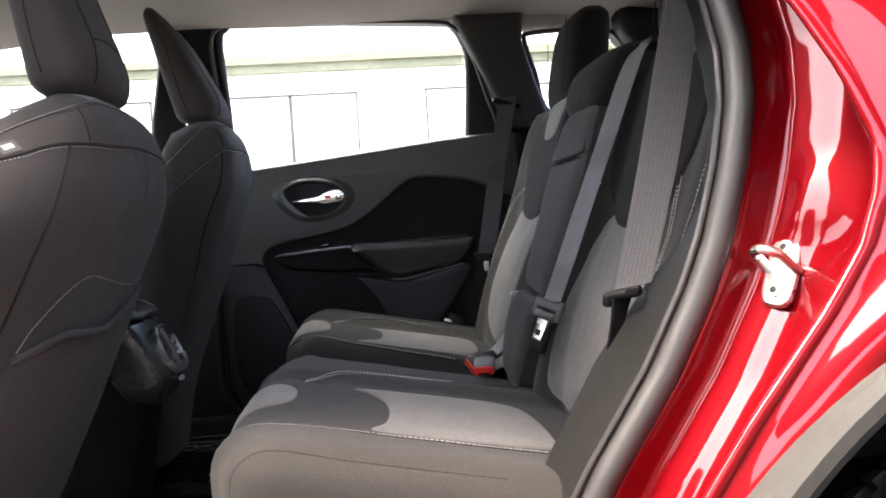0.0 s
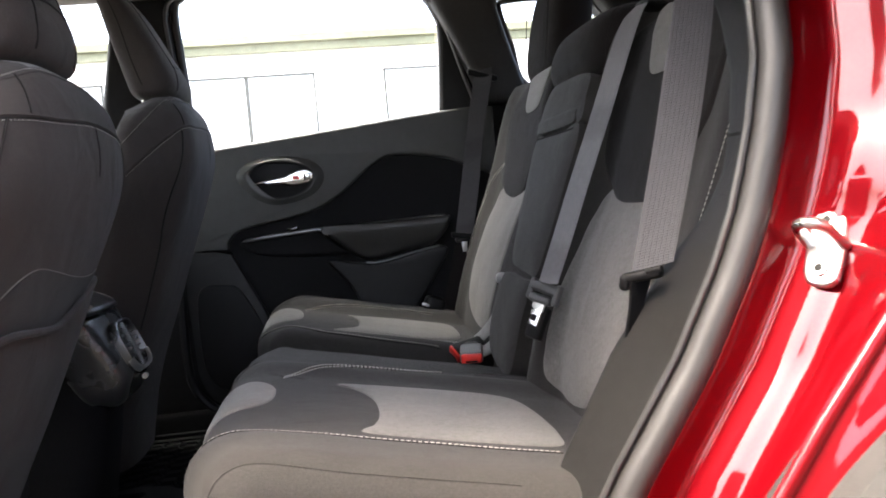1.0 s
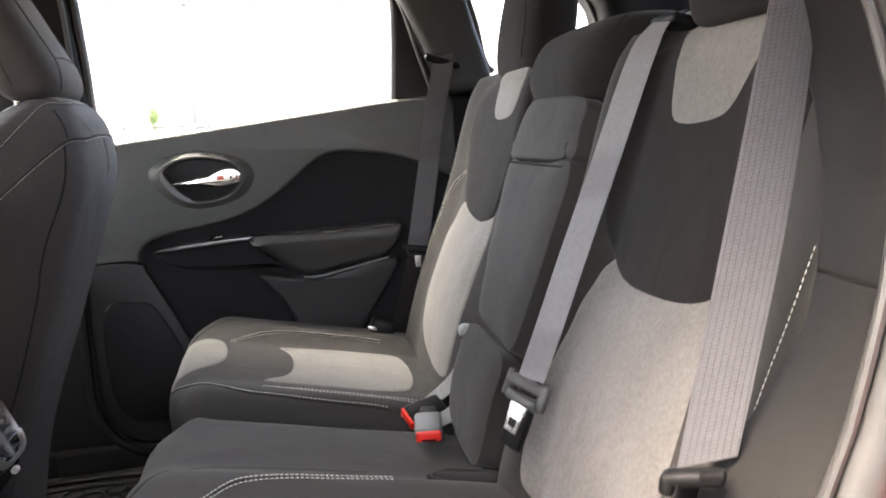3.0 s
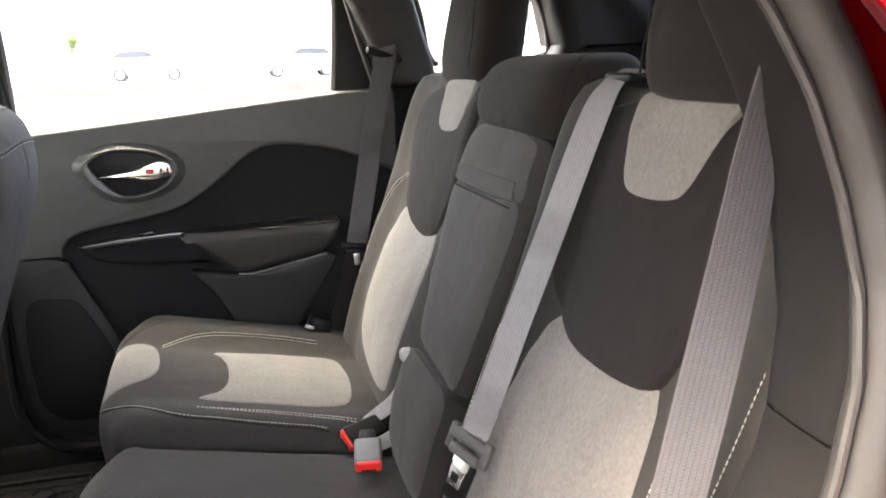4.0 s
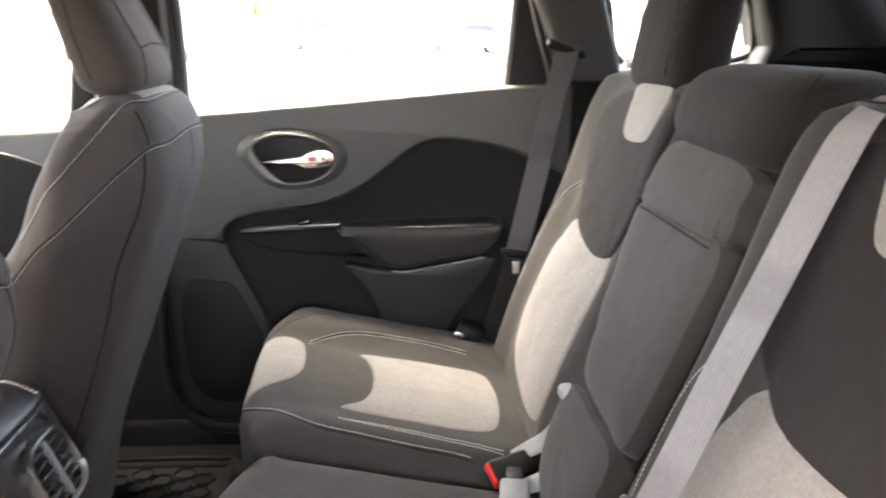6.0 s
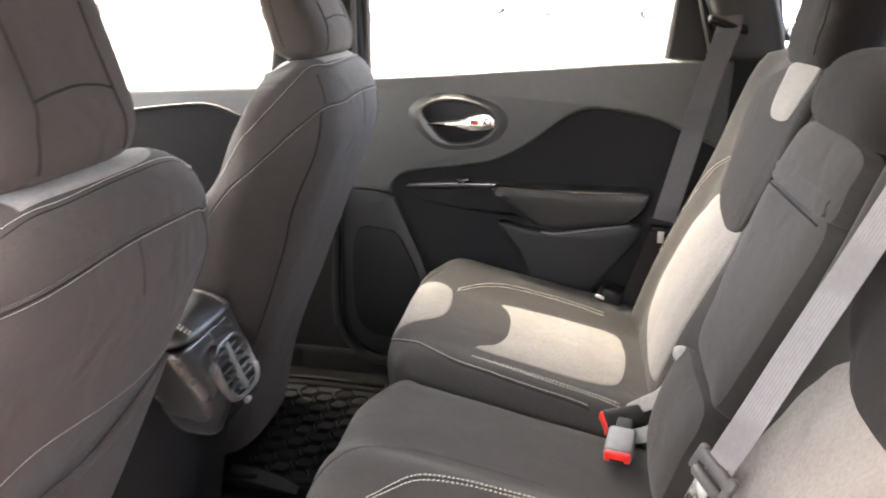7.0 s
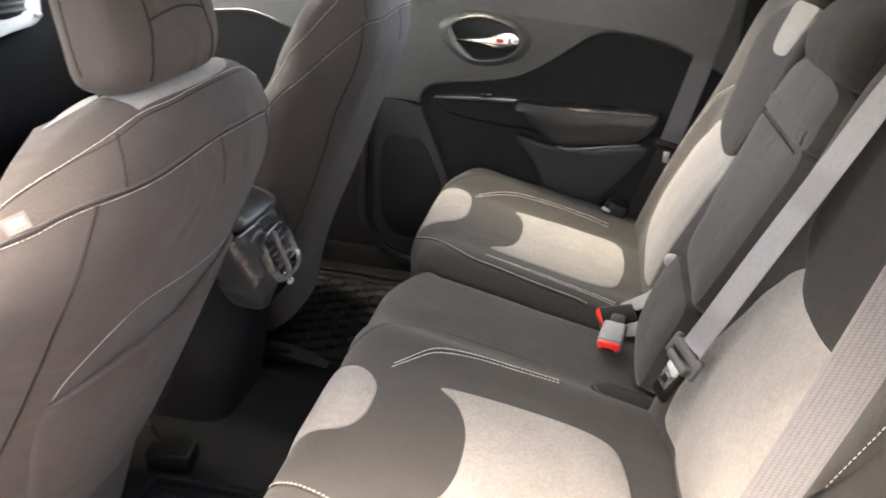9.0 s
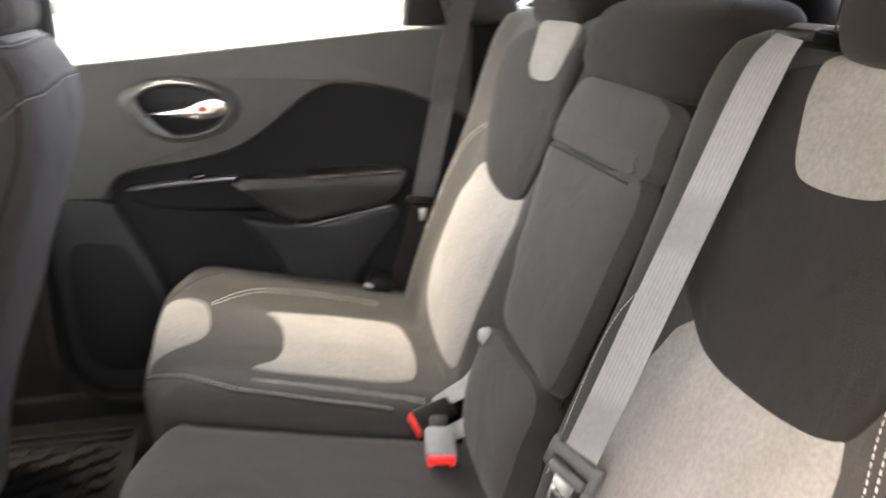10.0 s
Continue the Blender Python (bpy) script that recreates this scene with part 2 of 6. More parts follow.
def plate(outline, depth, bevel, place, steps=3):
    """A flat outline (a, b) with depth, its front edge rounded; place(a, b, h) gives the point at height h."""
    bm = bmesh.new()
    o = [Vector((p[0], p[1], 0)) for p in outline]
    area = sum(o[i - 1].x * o[i].y - o[i].x * o[i - 1].y for i in range(len(o)))
    if area < 0:
        o.reverse()
    n = len(o)

    def inset(d):
        res = []
        for i in range(n):
            e1, e2 = (o[i] - o[i - 1]), (o[(i + 1) % n] - o[i])
            n1, n2 = Vector((-e1.y, e1.x, 0)).normalized(), Vector((-e2.y, e2.x, 0)).normalized()
            b = (n1 + n2)
            if b.length < 1e-6:
                b = n1
            b.normalize()
            res.append(o[i] + b * d / max(0.5, b.dot(n1)))
        return res
    rows = [[place(p.x, p.y, 0) for p in o]]
    for k in range(steps + 1):
        a = math.pi / 2 * k / steps
        q = inset(bevel * (1 - math.cos(a)))
        rows.append([place(p.x, p.y, depth - bevel + bevel * math.sin(a)) for p in q])
    vs = [[bm.verts.new(tuple(p)) for p in r] for r in rows]
    for a, b in zip(vs, vs[1:]):
        for j in range(n):
            k = (j + 1) % n
            bm.faces.new((a[j], a[k], b[k], b[j]))
    for row in (vs[-1], vs[0]):
        for tri in tessellate_polygon([o]):
            if len(set(tri)) == 3:
                bm.faces.new([row[i] for i in tri])
    return bm


def surf_normal(S, u, v, sign):
    e = 0.004
    p = Vector(S(u, v))
    n = (Vector(S(u + e, v)) - p).cross(Vector(S(u, v + e)) - p)
    return p, n.normalized() * sign


def patch(outline, S, sign, base=0.0015, puff=0.005, rings=10, edge=-0.004, centre=None):
    """A padded panel on the surface S, its rim sunk into a seam."""
    o = [np.array(p[:2], float) for p in outline]
    c = np.array(centre, float) if centre is not None else sum(o) / len(o)
    ss = [1.0, 0.985, 0.965, 0.94] + list(np.linspace(0.9, 0.12, rings))
    out = []
    for s in ss:
        h = edge + (base - edge) * min(1, (1 - s) / 0.035) ** 0.5 + puff * (1 - s ** 6) if s < 1 else edge
        ring = []
        for q in o:
            u, v = c + (q - c) * s
            p, n = surf_normal(S, u, v, sign)
            ring.append(p + n * h)
        out.append(ring)
    bm = mesh_rings(out, True, False)
    bm.verts.ensure_lookup_table()
    last = [bm.verts[i] for i in range(len(bm.verts) - len(o), len(bm.verts))]
    p, n = surf_normal(S, c[0], c[1], sign)
    cv = bm.verts.new(p + n * (base + puff))
    for i in range(len(last)):
        bm.faces.new((last[i], last[(i + 1) % len(last)], cv))
    return bm


def stitches(pts, S, sign, step=0.0064, gap=0.0022, r=0.0005, off=0.0015, lift=None):
    """A row of thread stitches along a line on the surface S."""
    line = spline(pts, 24)
    P = []
    for q in line:
        p, n = surf_normal(S, q[0], q[1], sign)
        P.append(p + n * off)
    return dashes(P, step, gap, r)


def dashes(P, step=0.0075, gap=0.0022, r=0.0009):
    P = [Vector(p) for p in P]
    L = [0]
    for a, b in zip(P, P[1:]):
        L.append(L[-1] + (b - a).length)

    def at(d):
        for i in range(len(P) - 1):
            if L[i + 1] >= d:
                return P[i].lerp(P[i + 1], (d - L[i]) / max(1e-9, L[i + 1] - L[i]))
        return P[-1]
    bm = bmesh.new()
    d = 0.0
    while d + step - gap < L[-1]:
        a, b = at(d), at(d + step - gap)
        t = (b - a).normalized()
        s1 = t.cross(Vector((0.3, 0.5, 0.8))).normalized() * r
        s2 = t.cross(s1).normalized() * r
        ra = [bm.verts.new(a + x) for x in (s1, s2, -s1, -s2)]
        rm = [bm.verts.new((a + b) / 2 + x * 1.25) for x in (s1, s2, -s1, -s2)]
        rb = [bm.verts.new(b + x) for x in (s1, s2, -s1, -s2)]
        for u, w in ((ra, rm), (rm, rb)):
            for j in range(4):
                bm.faces.new((u[j], u[(j + 1) % 4], w[(j + 1) % 4], w[j]))
        d += step
    return bm


def ribbon(pts, widths, wdirs, thick=0.0014, cols=8, ridges=0):
    """A strap through pts; widths and width directions are splined with it."""
    n = 10
    P = spline(pts, n)
    W = spline([[w] for w in widths], n)
    D = spline(wdirs, n)
    rings = []
    for i in range(len(P)):
        d = Vector(D[i]).normalized()
        t = Vector(P[min(i + 1, len(P) - 1)] - P[max(i - 1, 0)]).normalized()
        nn = t.cross(d).normalized()
        w = W[i][0]
        ring = []
        for s in (1, -1):
            for k in range(cols + 1):
                a = (k / cols - 0.5) * s
                h = thick / 2 * (0.55 if k in (0, cols) else 1.0)
                if ridges and k not in (0, cols):
                    h += 0.0004 * (k % 2)
                ring.append(Vector(P[i]) + d * w * a + nn * h * s)
        rings.append(ring)
    bm = mesh_rings(rings, True, True)
    uv = bm.loops.layers.uv.new("strap")
    bm.verts.index_update()
    m = len(rings[0])
    run = [0.0]
    for a, b in zip(P, P[1:]):
        run.append(run[-1] + float(np.linalg.norm(b - a)))
    for f in bm.faces:
        for lp in f.loops:
            i, k = divmod(lp.vert.index, m)
            a = (k / cols - 0.5) if k <= cols else -((k - cols - 1) / cols - 0.5)
            lp[uv].uv = (a * W[i][0], run[i])
    return bm


# ---- rear bench shapes ----
CUSH = [np.array(p) for p in spline([(-0.06, 0.640), (-0.15, 0.660), (-0.30, 0.690), (-0.43, 0.716), (-0.50, 0.729), (-0.545, 0.732),
                                     (-0.577, 0.716), (-0.590, 0.680), (-0.586, 0.62), (-0.570, 0.53), (-0.555, 0.45)], 12)]
CUSH_L = np.concatenate([[0], np.cumsum([np.linalg.norm(b - a) for a, b in zip(CUSH, CUSH[1:])])])
CUSH_X, CUSH_Z = [p[0] for p in CUSH], [p[1] for p in CUSH]
U_END = -0.06 - CUSH_L[-1] / 1.02


def smooth(a, b, x):
    t = min(1.0, max(0.0, (x - a) / (b - a)))
    return t * t * (3 - 2 * t)


def cushion(lo, hi, crown):
    """The top of a cushion that spans lo..hi across the car; u runs from the back, down over the front edge."""
    def S(u, y):
        s = (-0.06 - u) * 1.02
        x, z = float(np.interp(s, CUSH_L, CUSH_X)), float(np.interp(s, CUSH_L, CUSH_Z))
        dx, dz = float(np.interp(s + 0.01, CUSH_L, CUSH_X)) - float(np.interp(s - 0.01, CUSH_L, CUSH_X)), float(np.interp(s + 0.01, CUSH_L, CUSH_Z)) - float(np.interp(s - 0.01, CUSH_L, CUSH_Z))
        k = math.hypot(dx, dz) or 1
        nx, nz = dz / k, -dx / k
        e, r = min(y - lo, hi - y), 0.045
        h = crown(y) * (1 - smooth(0.45, 0.6, s))
        if e < r:
            h -= r - math.sqrt(max(0.0, r * r - (r - max(e, 0)) ** 2))
        h += 0.0015 * noise.noise((x * 9, y * 9, 3.0))
        front = 0.045 * (smooth(hi - 0.14, hi, y) + smooth(lo + 0.14, lo, y)) * smooth(0.35, 0.6, s)
        return (x + nx * h + front, y, z + nz * h)
    return S


def cushion_body(S, lo, hi):
    e = [0, 0.002, 0.006, 0.013, 0.022, 0.033, 0.045]
    ys = [lo + a for a in e] + list(np.linspace(lo + 0.06, hi - 0.06, 40)) + [hi - a for a in e[::-1]]
    us = np.linspace(-0.06, U_END, 60)
    rings = []
    for y in ys:
        r = [S(u, y) for u in us]
        r += [(-0.50, y, 0.44), (-0.30, y, 0.44), (-0.07, y, 0.44), (-0.05, y, 0.55)]
        rings.append(r)
    return mesh_rings(rings)


BACK_Z = [0.56, 0.62, 0.68, 0.74, 0.80, 0.88, 0.965, 1.05, 1.135, 1.19, 1.22, 1.24]
BACK_X = [-0.118, -0.113, -0.100, -0.083, -0.064, -0.033, 0.0, 0.030, 0.056, 0.074, 0.088, 0.104]


def backrest(centre, lo, hi, bolster, set_back=0.0):
    def S(y, z):
        x = float(np.interp(z, BACK_Z, BACK_X)) + set_back * (1 - smooth(hi - 0.12, hi - 0.06, y))
        d = abs(y - centre)
        x -= bolster * smooth(0.14, 0.23, d)
        x -= 0.012 * (1 - min(1, ((z - 0.80) / 0.14) ** 2)) * (1 - smooth(0.1, 0.25, d)) if abs(z - 0.8) < 0.14 else 0
        e, r = min(y - lo, hi - y), 0.05
        if e < r:
            x += r - math.sqrt(max(0.0, r * r - (r - max(e, 0)) ** 2))
        return (x + 0.0015 * noise.noise((z * 9, y * 9, 1.0)), y, z)
    return S


def backrest_body(S, lo, hi):
    e = [0, 0.002, 0.006, 0.013, 0.022, 0.035, 0.05]
    ys = [lo + a for a in e] + list(np.linspace(lo + 0.065, hi - 0.065, 34)) + [hi - a for a in e[::-1]]
    zs = list(np.linspace(0.56, 1.24, 60))
    rings = []
    for y in ys:
        k = min(1.0, min(y - lo, hi - y) / 0.05)
        top = 0.02 * (1 - math.sqrt(max(0.0, 1 - (1 - k) ** 2)))
        r = [S(y, z) for z in zs]
        r = [(x, yy, z - top * smooth(1.1, 1.24, z)) for x, yy, z in r]
        r += [(0.125, y, 1.25 - top), (0.15, y, 1.249 - top), (0.175, y, 1.235 - top), (0.185, y, 1.20), (0.12, y, 0.9), (0.03, y, 0.56)]
        rings.append(r)
    return mesh_rings(rings)


def crown_near(y):
    c = 0.020 * smooth(-0.50, -0.60, y) + 0.010 * smooth(-0.22, -0.16, y) * smooth(-0.09, -0.15, y)
    return c - 0.020 * smooth(-0.16, -0.06, y) + 0.006 * (1 - min(1, (y / 0.12) ** 2))


def crown_far(y):
    return 0.020 * smooth(0.52, 0.62, y) + 0.008 * smooth(0.28, 0.20, y)


NEAR_LO, NEAR_HI, FAR_LO, FAR_HI = -0.685, 0.150, 0.152, 0.715
S_NC, S_FC = cushion(NEAR_LO, NEAR_HI, crown_near), cushion(FAR_LO, FAR_HI, crown_far)
S_NB, S_FB = backrest(-0.345, -0.63, -0.110, 0.018, 0.028), backrest(0.395, 0.19, 0.66, 0.018)

LIGHT_FRONT = [(-0.572, -0.252), (-0.535, -0.262), (-0.509, -0.292), (-0.503, -0.335), (-0.508, -0.378), (-0.530, -0.408), (-0.575, -0.420), (-0.615, -0.438), (-0.66, -0.470),
               (-0.70, -0.45), (-0.71, -0.38), (-0.70, -0.31), (-0.66, -0.265), (-0.615, -0.252)]
FAR_FRONT = [(-0.575, 0.556), (-0.514, 0.535), (-0.497, 0.49), (-0.493, 0.41), (-0.507, 0.362), (-0.54, 0.330), (-0.59, 0.310), (-0.65, 0.305), (-0.70, 0.34), (-0.71, 0.44), (-0.69, 0.52), (-0.63, 0.555)]
LIGHT_MAIN = [(-0.426, -0.250), (-0.36, -0.238), (-0.25, -0.233), (-0.185, -0.243), (-0.157, -0.275), (-0.142, -0.36), (-0.142, -0.44), (-0.160, -0.495),
              (-0.25, -0.504), (-0.34, -0.501), (-0.397, -0.494), (-0.384, -0.466), (-0.374, -0.42), (-0.374, -0.35), (-0.385, -0.302), (-0.404, -0.271)]
LIGHT_LOW = [(-0.224, 0.970), (-0.201, 0.927), (-0.197, 0.88), (-0.190, 0.83), (-0.185, 0.78), (-0.183, 0.72), (-0.187, 0.68), (-0.21, 0.657), (-0.26, 0.648), (-0.33, 0.655),
             (-0.393, 0.68), (-0.45, 0.71), (-0.487, 0.75), (-0.489, 0.80), (-0.484, 0.85), (-0.474, 0.90), (-0.463, 0.935), (-0.450, 0.965), (-0.44, 0.985), (-0.33, 0.99)]
DARK_V = [(-0.194, 1.205), (-0.192, 1.18), (-0.188, 1.124), (-0.188, 1.055), (-0.194, 1.012), (-0.213, 0.977), (-0.238, 0.956), (-0.274, 0.940), (-0.314, 0.933), (-0.358, 0.932), (-0.403, 0.938),
          (-0.433, 0.947), (-0.455, 0.966), (-0.471, 1.0), (-0.488, 1.03), (-0.507, 1.06), (-0.517, 1.13), (-0.514, 1.195), (-0.46, 1.222), (-0.34, 1.230), (-0.23, 1.222)]
LIGHT_TOP = [(-0.256, 1.20), (-0.258, 1.224), (-0.30, 1.231), (-0.35, 1.232), (-0.41, 1.231), (-0.442, 1.224), (-0.431, 1.198), (-0.417, 1.163), (-0.405, 1.139), (-0.386, 1.127),
             (-0.336, 1.121), (-0.295, 1.124), (-0.277, 1.139), (-0.266, 1.166)]


FAR_TOP = [(0.405, 1.20), (0.420, 1.226), (0.38, 1.232), (0.32, 1.232), (0.262, 1.228), (0.251, 1.20), (0.262, 1.162), (0.280, 1.148), (0.330, 1.142), (0.370, 1.145), (0.394, 1.162)]
FAR_V = [(0.208, 1.20), (0.212, 1.10), (0.222, 1.02), (0.246, 0.974), (0.285, 0.958), (0.335, 0.955), (0.415, 0.965), (0.466, 0.984), (0.496, 1.01), (0.522, 1.045), (0.555, 1.10), (0.562, 1.16), (0.54, 1.20), (0.45, 1.225), (0.33, 1.23), (0.24, 1.222)]
FAR_LOW = [(0.488, 0.985), (0.524, 0.945), (0.537, 0.915), (0.530, 0.865), (0.520, 0.82), (0.510, 0.76), (0.493, 0.72), (0.43, 0.688), (0.33, 0.675), (0.26, 0.685), (0.235, 0.72), (0.225, 0.80), (0.225, 0.88), (0.235, 0.95), (0.26, 0.985), (0.38, 0.99)]


def mirror(o, k):
    """The same outline for the seat across the aisle; k is the coordinate that runs across the car."""
    return [tuple((0.022 - c) if i == k else c for i, c in enumerate(p)) for p in o]


def bench_cushion(name, label, S, lo, hi, far):
    th = tagged(part(name, cushion_body(S, lo, hi), FABRIC), label, "seat cushion")
    m = (lambda o: mirror(o, 1)) if far else (lambda o: o)
    part("front_panel", patch(spline(FAR_FRONT if far else LIGHT_FRONT, 6, True), S, 1, 0.0012, 0.003), SUEDE, th, "light grey suede-like panel")
    part("seat_panel", patch(spline(m(LIGHT_MAIN), 6, True), S, 1, 0.0012, 0.003, centre=(-0.26, 0.39 if far else -0.38)), SUEDE, th, "light grey suede-like panel")
    return th


near_cushion = bench_cushion("rear_seat_cushion", "wide charcoal cloth rear bench cushion with light grey panels", S_NC, NEAR_LO, NEAR_HI, False)
far_cushion = bench_cushion("rear_seat_cushion", "narrow charcoal cloth rear bench cushion with light grey panels", S_FC, FAR_LO, FAR_HI, True)


# draws a seam's groove shade as a thin dark cord on the cover
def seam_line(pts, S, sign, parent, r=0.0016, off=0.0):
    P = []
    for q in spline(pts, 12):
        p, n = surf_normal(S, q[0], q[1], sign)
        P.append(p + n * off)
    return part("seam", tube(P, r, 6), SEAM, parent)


def welt(pts, S, sign, parent):
    P = []
    for q in spline(pts, 12):
        p, n = surf_normal(S, q[0], q[1], sign)
        P.append(p - n * 0.0004)
    return part("seam", tube(P, 0.0014, 6), FABRIC, parent)


def thread(pts, S, sign, parent, off=0.0012):
    return part("stitching", stitches(pts, S, sign, off=off), STITCH, parent, "pale contrast stitching")


AISLE = [(-0.500, -0.232), (-0.475, -0.195), (-0.445, -0.168), (-0.388, -0.153), (-0.32, -0.147), (-0.256, -0.143)]
for dy in (0.0, -0.010):
    part("stitching", stitches([(u, y + dy) for u, y in AISLE], S_NC, 1, r=0.00062, off=0.0015), STITCH, near_cushion, "pale contrast stitching")

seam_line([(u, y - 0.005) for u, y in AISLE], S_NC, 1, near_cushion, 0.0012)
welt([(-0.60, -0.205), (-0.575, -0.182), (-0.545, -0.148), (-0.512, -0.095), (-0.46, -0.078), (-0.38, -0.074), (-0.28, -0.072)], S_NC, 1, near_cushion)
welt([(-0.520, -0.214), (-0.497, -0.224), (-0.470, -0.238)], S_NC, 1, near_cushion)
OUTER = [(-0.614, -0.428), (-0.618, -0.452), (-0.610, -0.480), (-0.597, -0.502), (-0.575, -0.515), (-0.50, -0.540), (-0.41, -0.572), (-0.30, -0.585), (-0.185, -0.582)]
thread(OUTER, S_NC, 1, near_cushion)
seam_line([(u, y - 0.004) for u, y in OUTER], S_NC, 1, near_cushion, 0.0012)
welt([(-0.72, -0.60), (-0.66, -0.648), (-0.60, -0.662), (-0.45, -0.668), (-0.25, -0.67)], S_NC, 1, near_cushion)
FAR_OUT = [(-0.493, 0.531), (-0.464, 0.559), (-0.427, 0.583), (-0.381, 0.595), (-0.305, 0.596), (-0.236, 0.593), (-0.182, 0.585)]
thread(FAR_OUT, S_FC, 1, far_cushion)
thread([(u, y - 0.010) for u, y in FAR_OUT], S_FC, 1, far_cushion)
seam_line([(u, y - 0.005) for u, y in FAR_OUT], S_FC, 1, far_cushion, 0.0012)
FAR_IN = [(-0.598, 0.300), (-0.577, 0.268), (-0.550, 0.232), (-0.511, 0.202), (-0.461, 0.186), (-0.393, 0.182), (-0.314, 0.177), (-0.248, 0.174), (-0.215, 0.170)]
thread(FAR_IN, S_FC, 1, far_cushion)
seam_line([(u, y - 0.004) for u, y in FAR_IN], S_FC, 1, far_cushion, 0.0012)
FAR_MID = [(-0.428, 0.219), (-0.364, 0.212), (-0.306, 0.203), (-0.250, 0.196), (-0.206, 0.191), (-0.167, 0.184)]
thread(FAR_MID, S_FC, 1, far_cushion)
thread([(u, y + 0.009 * smooth(-0.40, -0.34, u)) for u, y in FAR_MID], S_FC, 1, far_cushion)
welt([(-0.585, 0.553), (-0.571, 0.565), (-0.548, 0.582), (-0.526, 0.605), (-0.499, 0.634), (-0.467, 0.655)], S_FC, 1, far_cushion)


def bench_back(name, label, S, lo, hi, far):
    th = tagged(part(name, backrest_body(S, lo, hi), FABRIC), label, "seat backrest")
    c = 0.365 if far else -0.343
    part("lower_panel", patch(spline(FAR_LOW if far else LIGHT_LOW, 6, True), S, -1, 0.001, 0.006, centre=(c, 0.83)), SUEDE, th, "light grey suede-like panel")
    part("centre_panel", patch(spline(FAR_V if far else DARK_V, 6, True), S, -1, 0.004, 0.007, edge=-0.001, centre=(c, 1.09)), FABRIC_V, th, "smooth charcoal panel")
    part("top_panel", patch(spline(FAR_TOP if far else LIGHT_TOP, 6, True), S, -1, 0.011, 0.003, edge=0.004, centre=(0.335 if far else -0.353, 1.19)), SUEDE, th, "light grey suede-like panel")
    return th


near_back = bench_back("split_rear_seat", "charcoal cloth rear backrest with light grey panels", S_NB, -0.63, -0.110, False)
far_back = bench_back("split_rear_seat", "narrow charcoal cloth rear backrest with light grey panels", S_FB, 0.19, 0.66, True)
NB_EDGE = [(-0.182, 1.022), (-0.166, 0.985), (-0.148, 0.945), (-0.143, 0.90), (-0.147, 0.85), (-0.151, 0.80), (-0.150, 0.75)]
thread(NB_EDGE, S_NB, -1, near_back)
thread([(-0.468, 1.015), (-0.476, 0.97), (-0.492, 0.92), (-0.50, 0.87)], S_NB, -1, near_back)
thread([(-0.477, 1.015), (-0.486, 0.97), (-0.502, 0.92), (-0.51, 0.87)], S_NB, -1, near_back)
NB_OUT = [(-0.588, 1.03), (-0.585, 0.98), (-0.583, 0.93), (-0.582, 0.85)]
thread(NB_OUT, S_NB, -1, near_back)
FB_OUT = [(0.532, 1.043), (0.572, 1.018), (0.598, 0.975), (0.611, 0.925), (0.613, 0.88), (0.608, 0.82)]
thread(FB_OUT, S_FB, -1, far_back)
thread([(y + 0.009, z + 0.002) for y, z in FB_OUT], S_FB, -1, far_back)
seam_line([(y + 0.0045, z + 0.001) for y, z in FB_OUT], S_FB, -1, far_back, 0.0012)


def headrest(name, label, S_x, S_z, y0, hy, mat_, parent=None, e=3.2):
    """A head restraint lofted up a leaning centre line: S_x gives front and rear, S_z the levels, hy the half widths."""
    rings = []
    for (f, r), z, h in zip(S_x, S_z, hy):
        rings.append([(x, y, z) for x, y in sell((f + r) / 2, y0, (r - f) / 2, h, 40, e)])
    fine = []
    arr = np.array(rings)
    for row in spline([a.flatten() for a in arr], 5):
        fine.append(row.reshape(-1, 3))
    bm = mesh_rings(fine)
    return part(name, bm, mat_, parent, label)


def post(y, x0, z0, x1, z1, parent, material=CHROME):
    part("post", tube([(x0, y, z0), (x1, y, z1)], 0.0065, 10), material, parent, "thin metal post")


def rear_headrest(y0):
    th = tagged(headrest("rear_headrest", "", [(0.10, 0.165), (0.085, 0.185), (0.083, 0.192), (0.092, 0.2), (0.105, 0.208), (0.12, 0.21), (0.145, 0.20)],
                         [1.228, 1.238, 1.275, 1.33, 1.39, 1.43, 1.452], y0, [0.098, 0.122, 0.132, 0.132, 0.124, 0.112, 0.075], FABRIC_V),
                "black cloth head restraint on the rear backrest", "headrest", "rear headrests")
    for s in (-1, 1):
        post(y0 + s * 0.07, 0.13, 1.16, 0.135, 1.25, th)
        P = [(0.095 + 0.02 * (z - 1.25) / 0.2 - 0.0135 + (0.003 if abs(z - 1.34) < 0.05 else 0.0), y0 + s * 0.098, z) for z in np.linspace(1.255, 1.42, 12)]
        part("seam", tube(P, 0.0012, 6), SEAM, th)
    return th


rear_headrest(0.395)
rear_headrest(-0.395)

# centre of the bench: fold-down armrest, lower block, low head restraint
S_CB = backrest(0.08, -0.10, 0.27, 0.0)
centre_back = tagged(part("centre_rear_seat", backrest_body(S_CB, -0.10, 0.215), FABRIC_V), "charcoal cloth centre backrest behind the fold-down armrest", "seat backrest")

seam_line([(-0.088, 1.15), (-0.090, 1.0), (-0.088, 0.85), (-0.085, 0.72)], S_CB, -1, centre_back, 0.0014)


def S_ARM(y, z):
    return (float(np.interp(z, BACK_Z, BACK_X)), y, z)


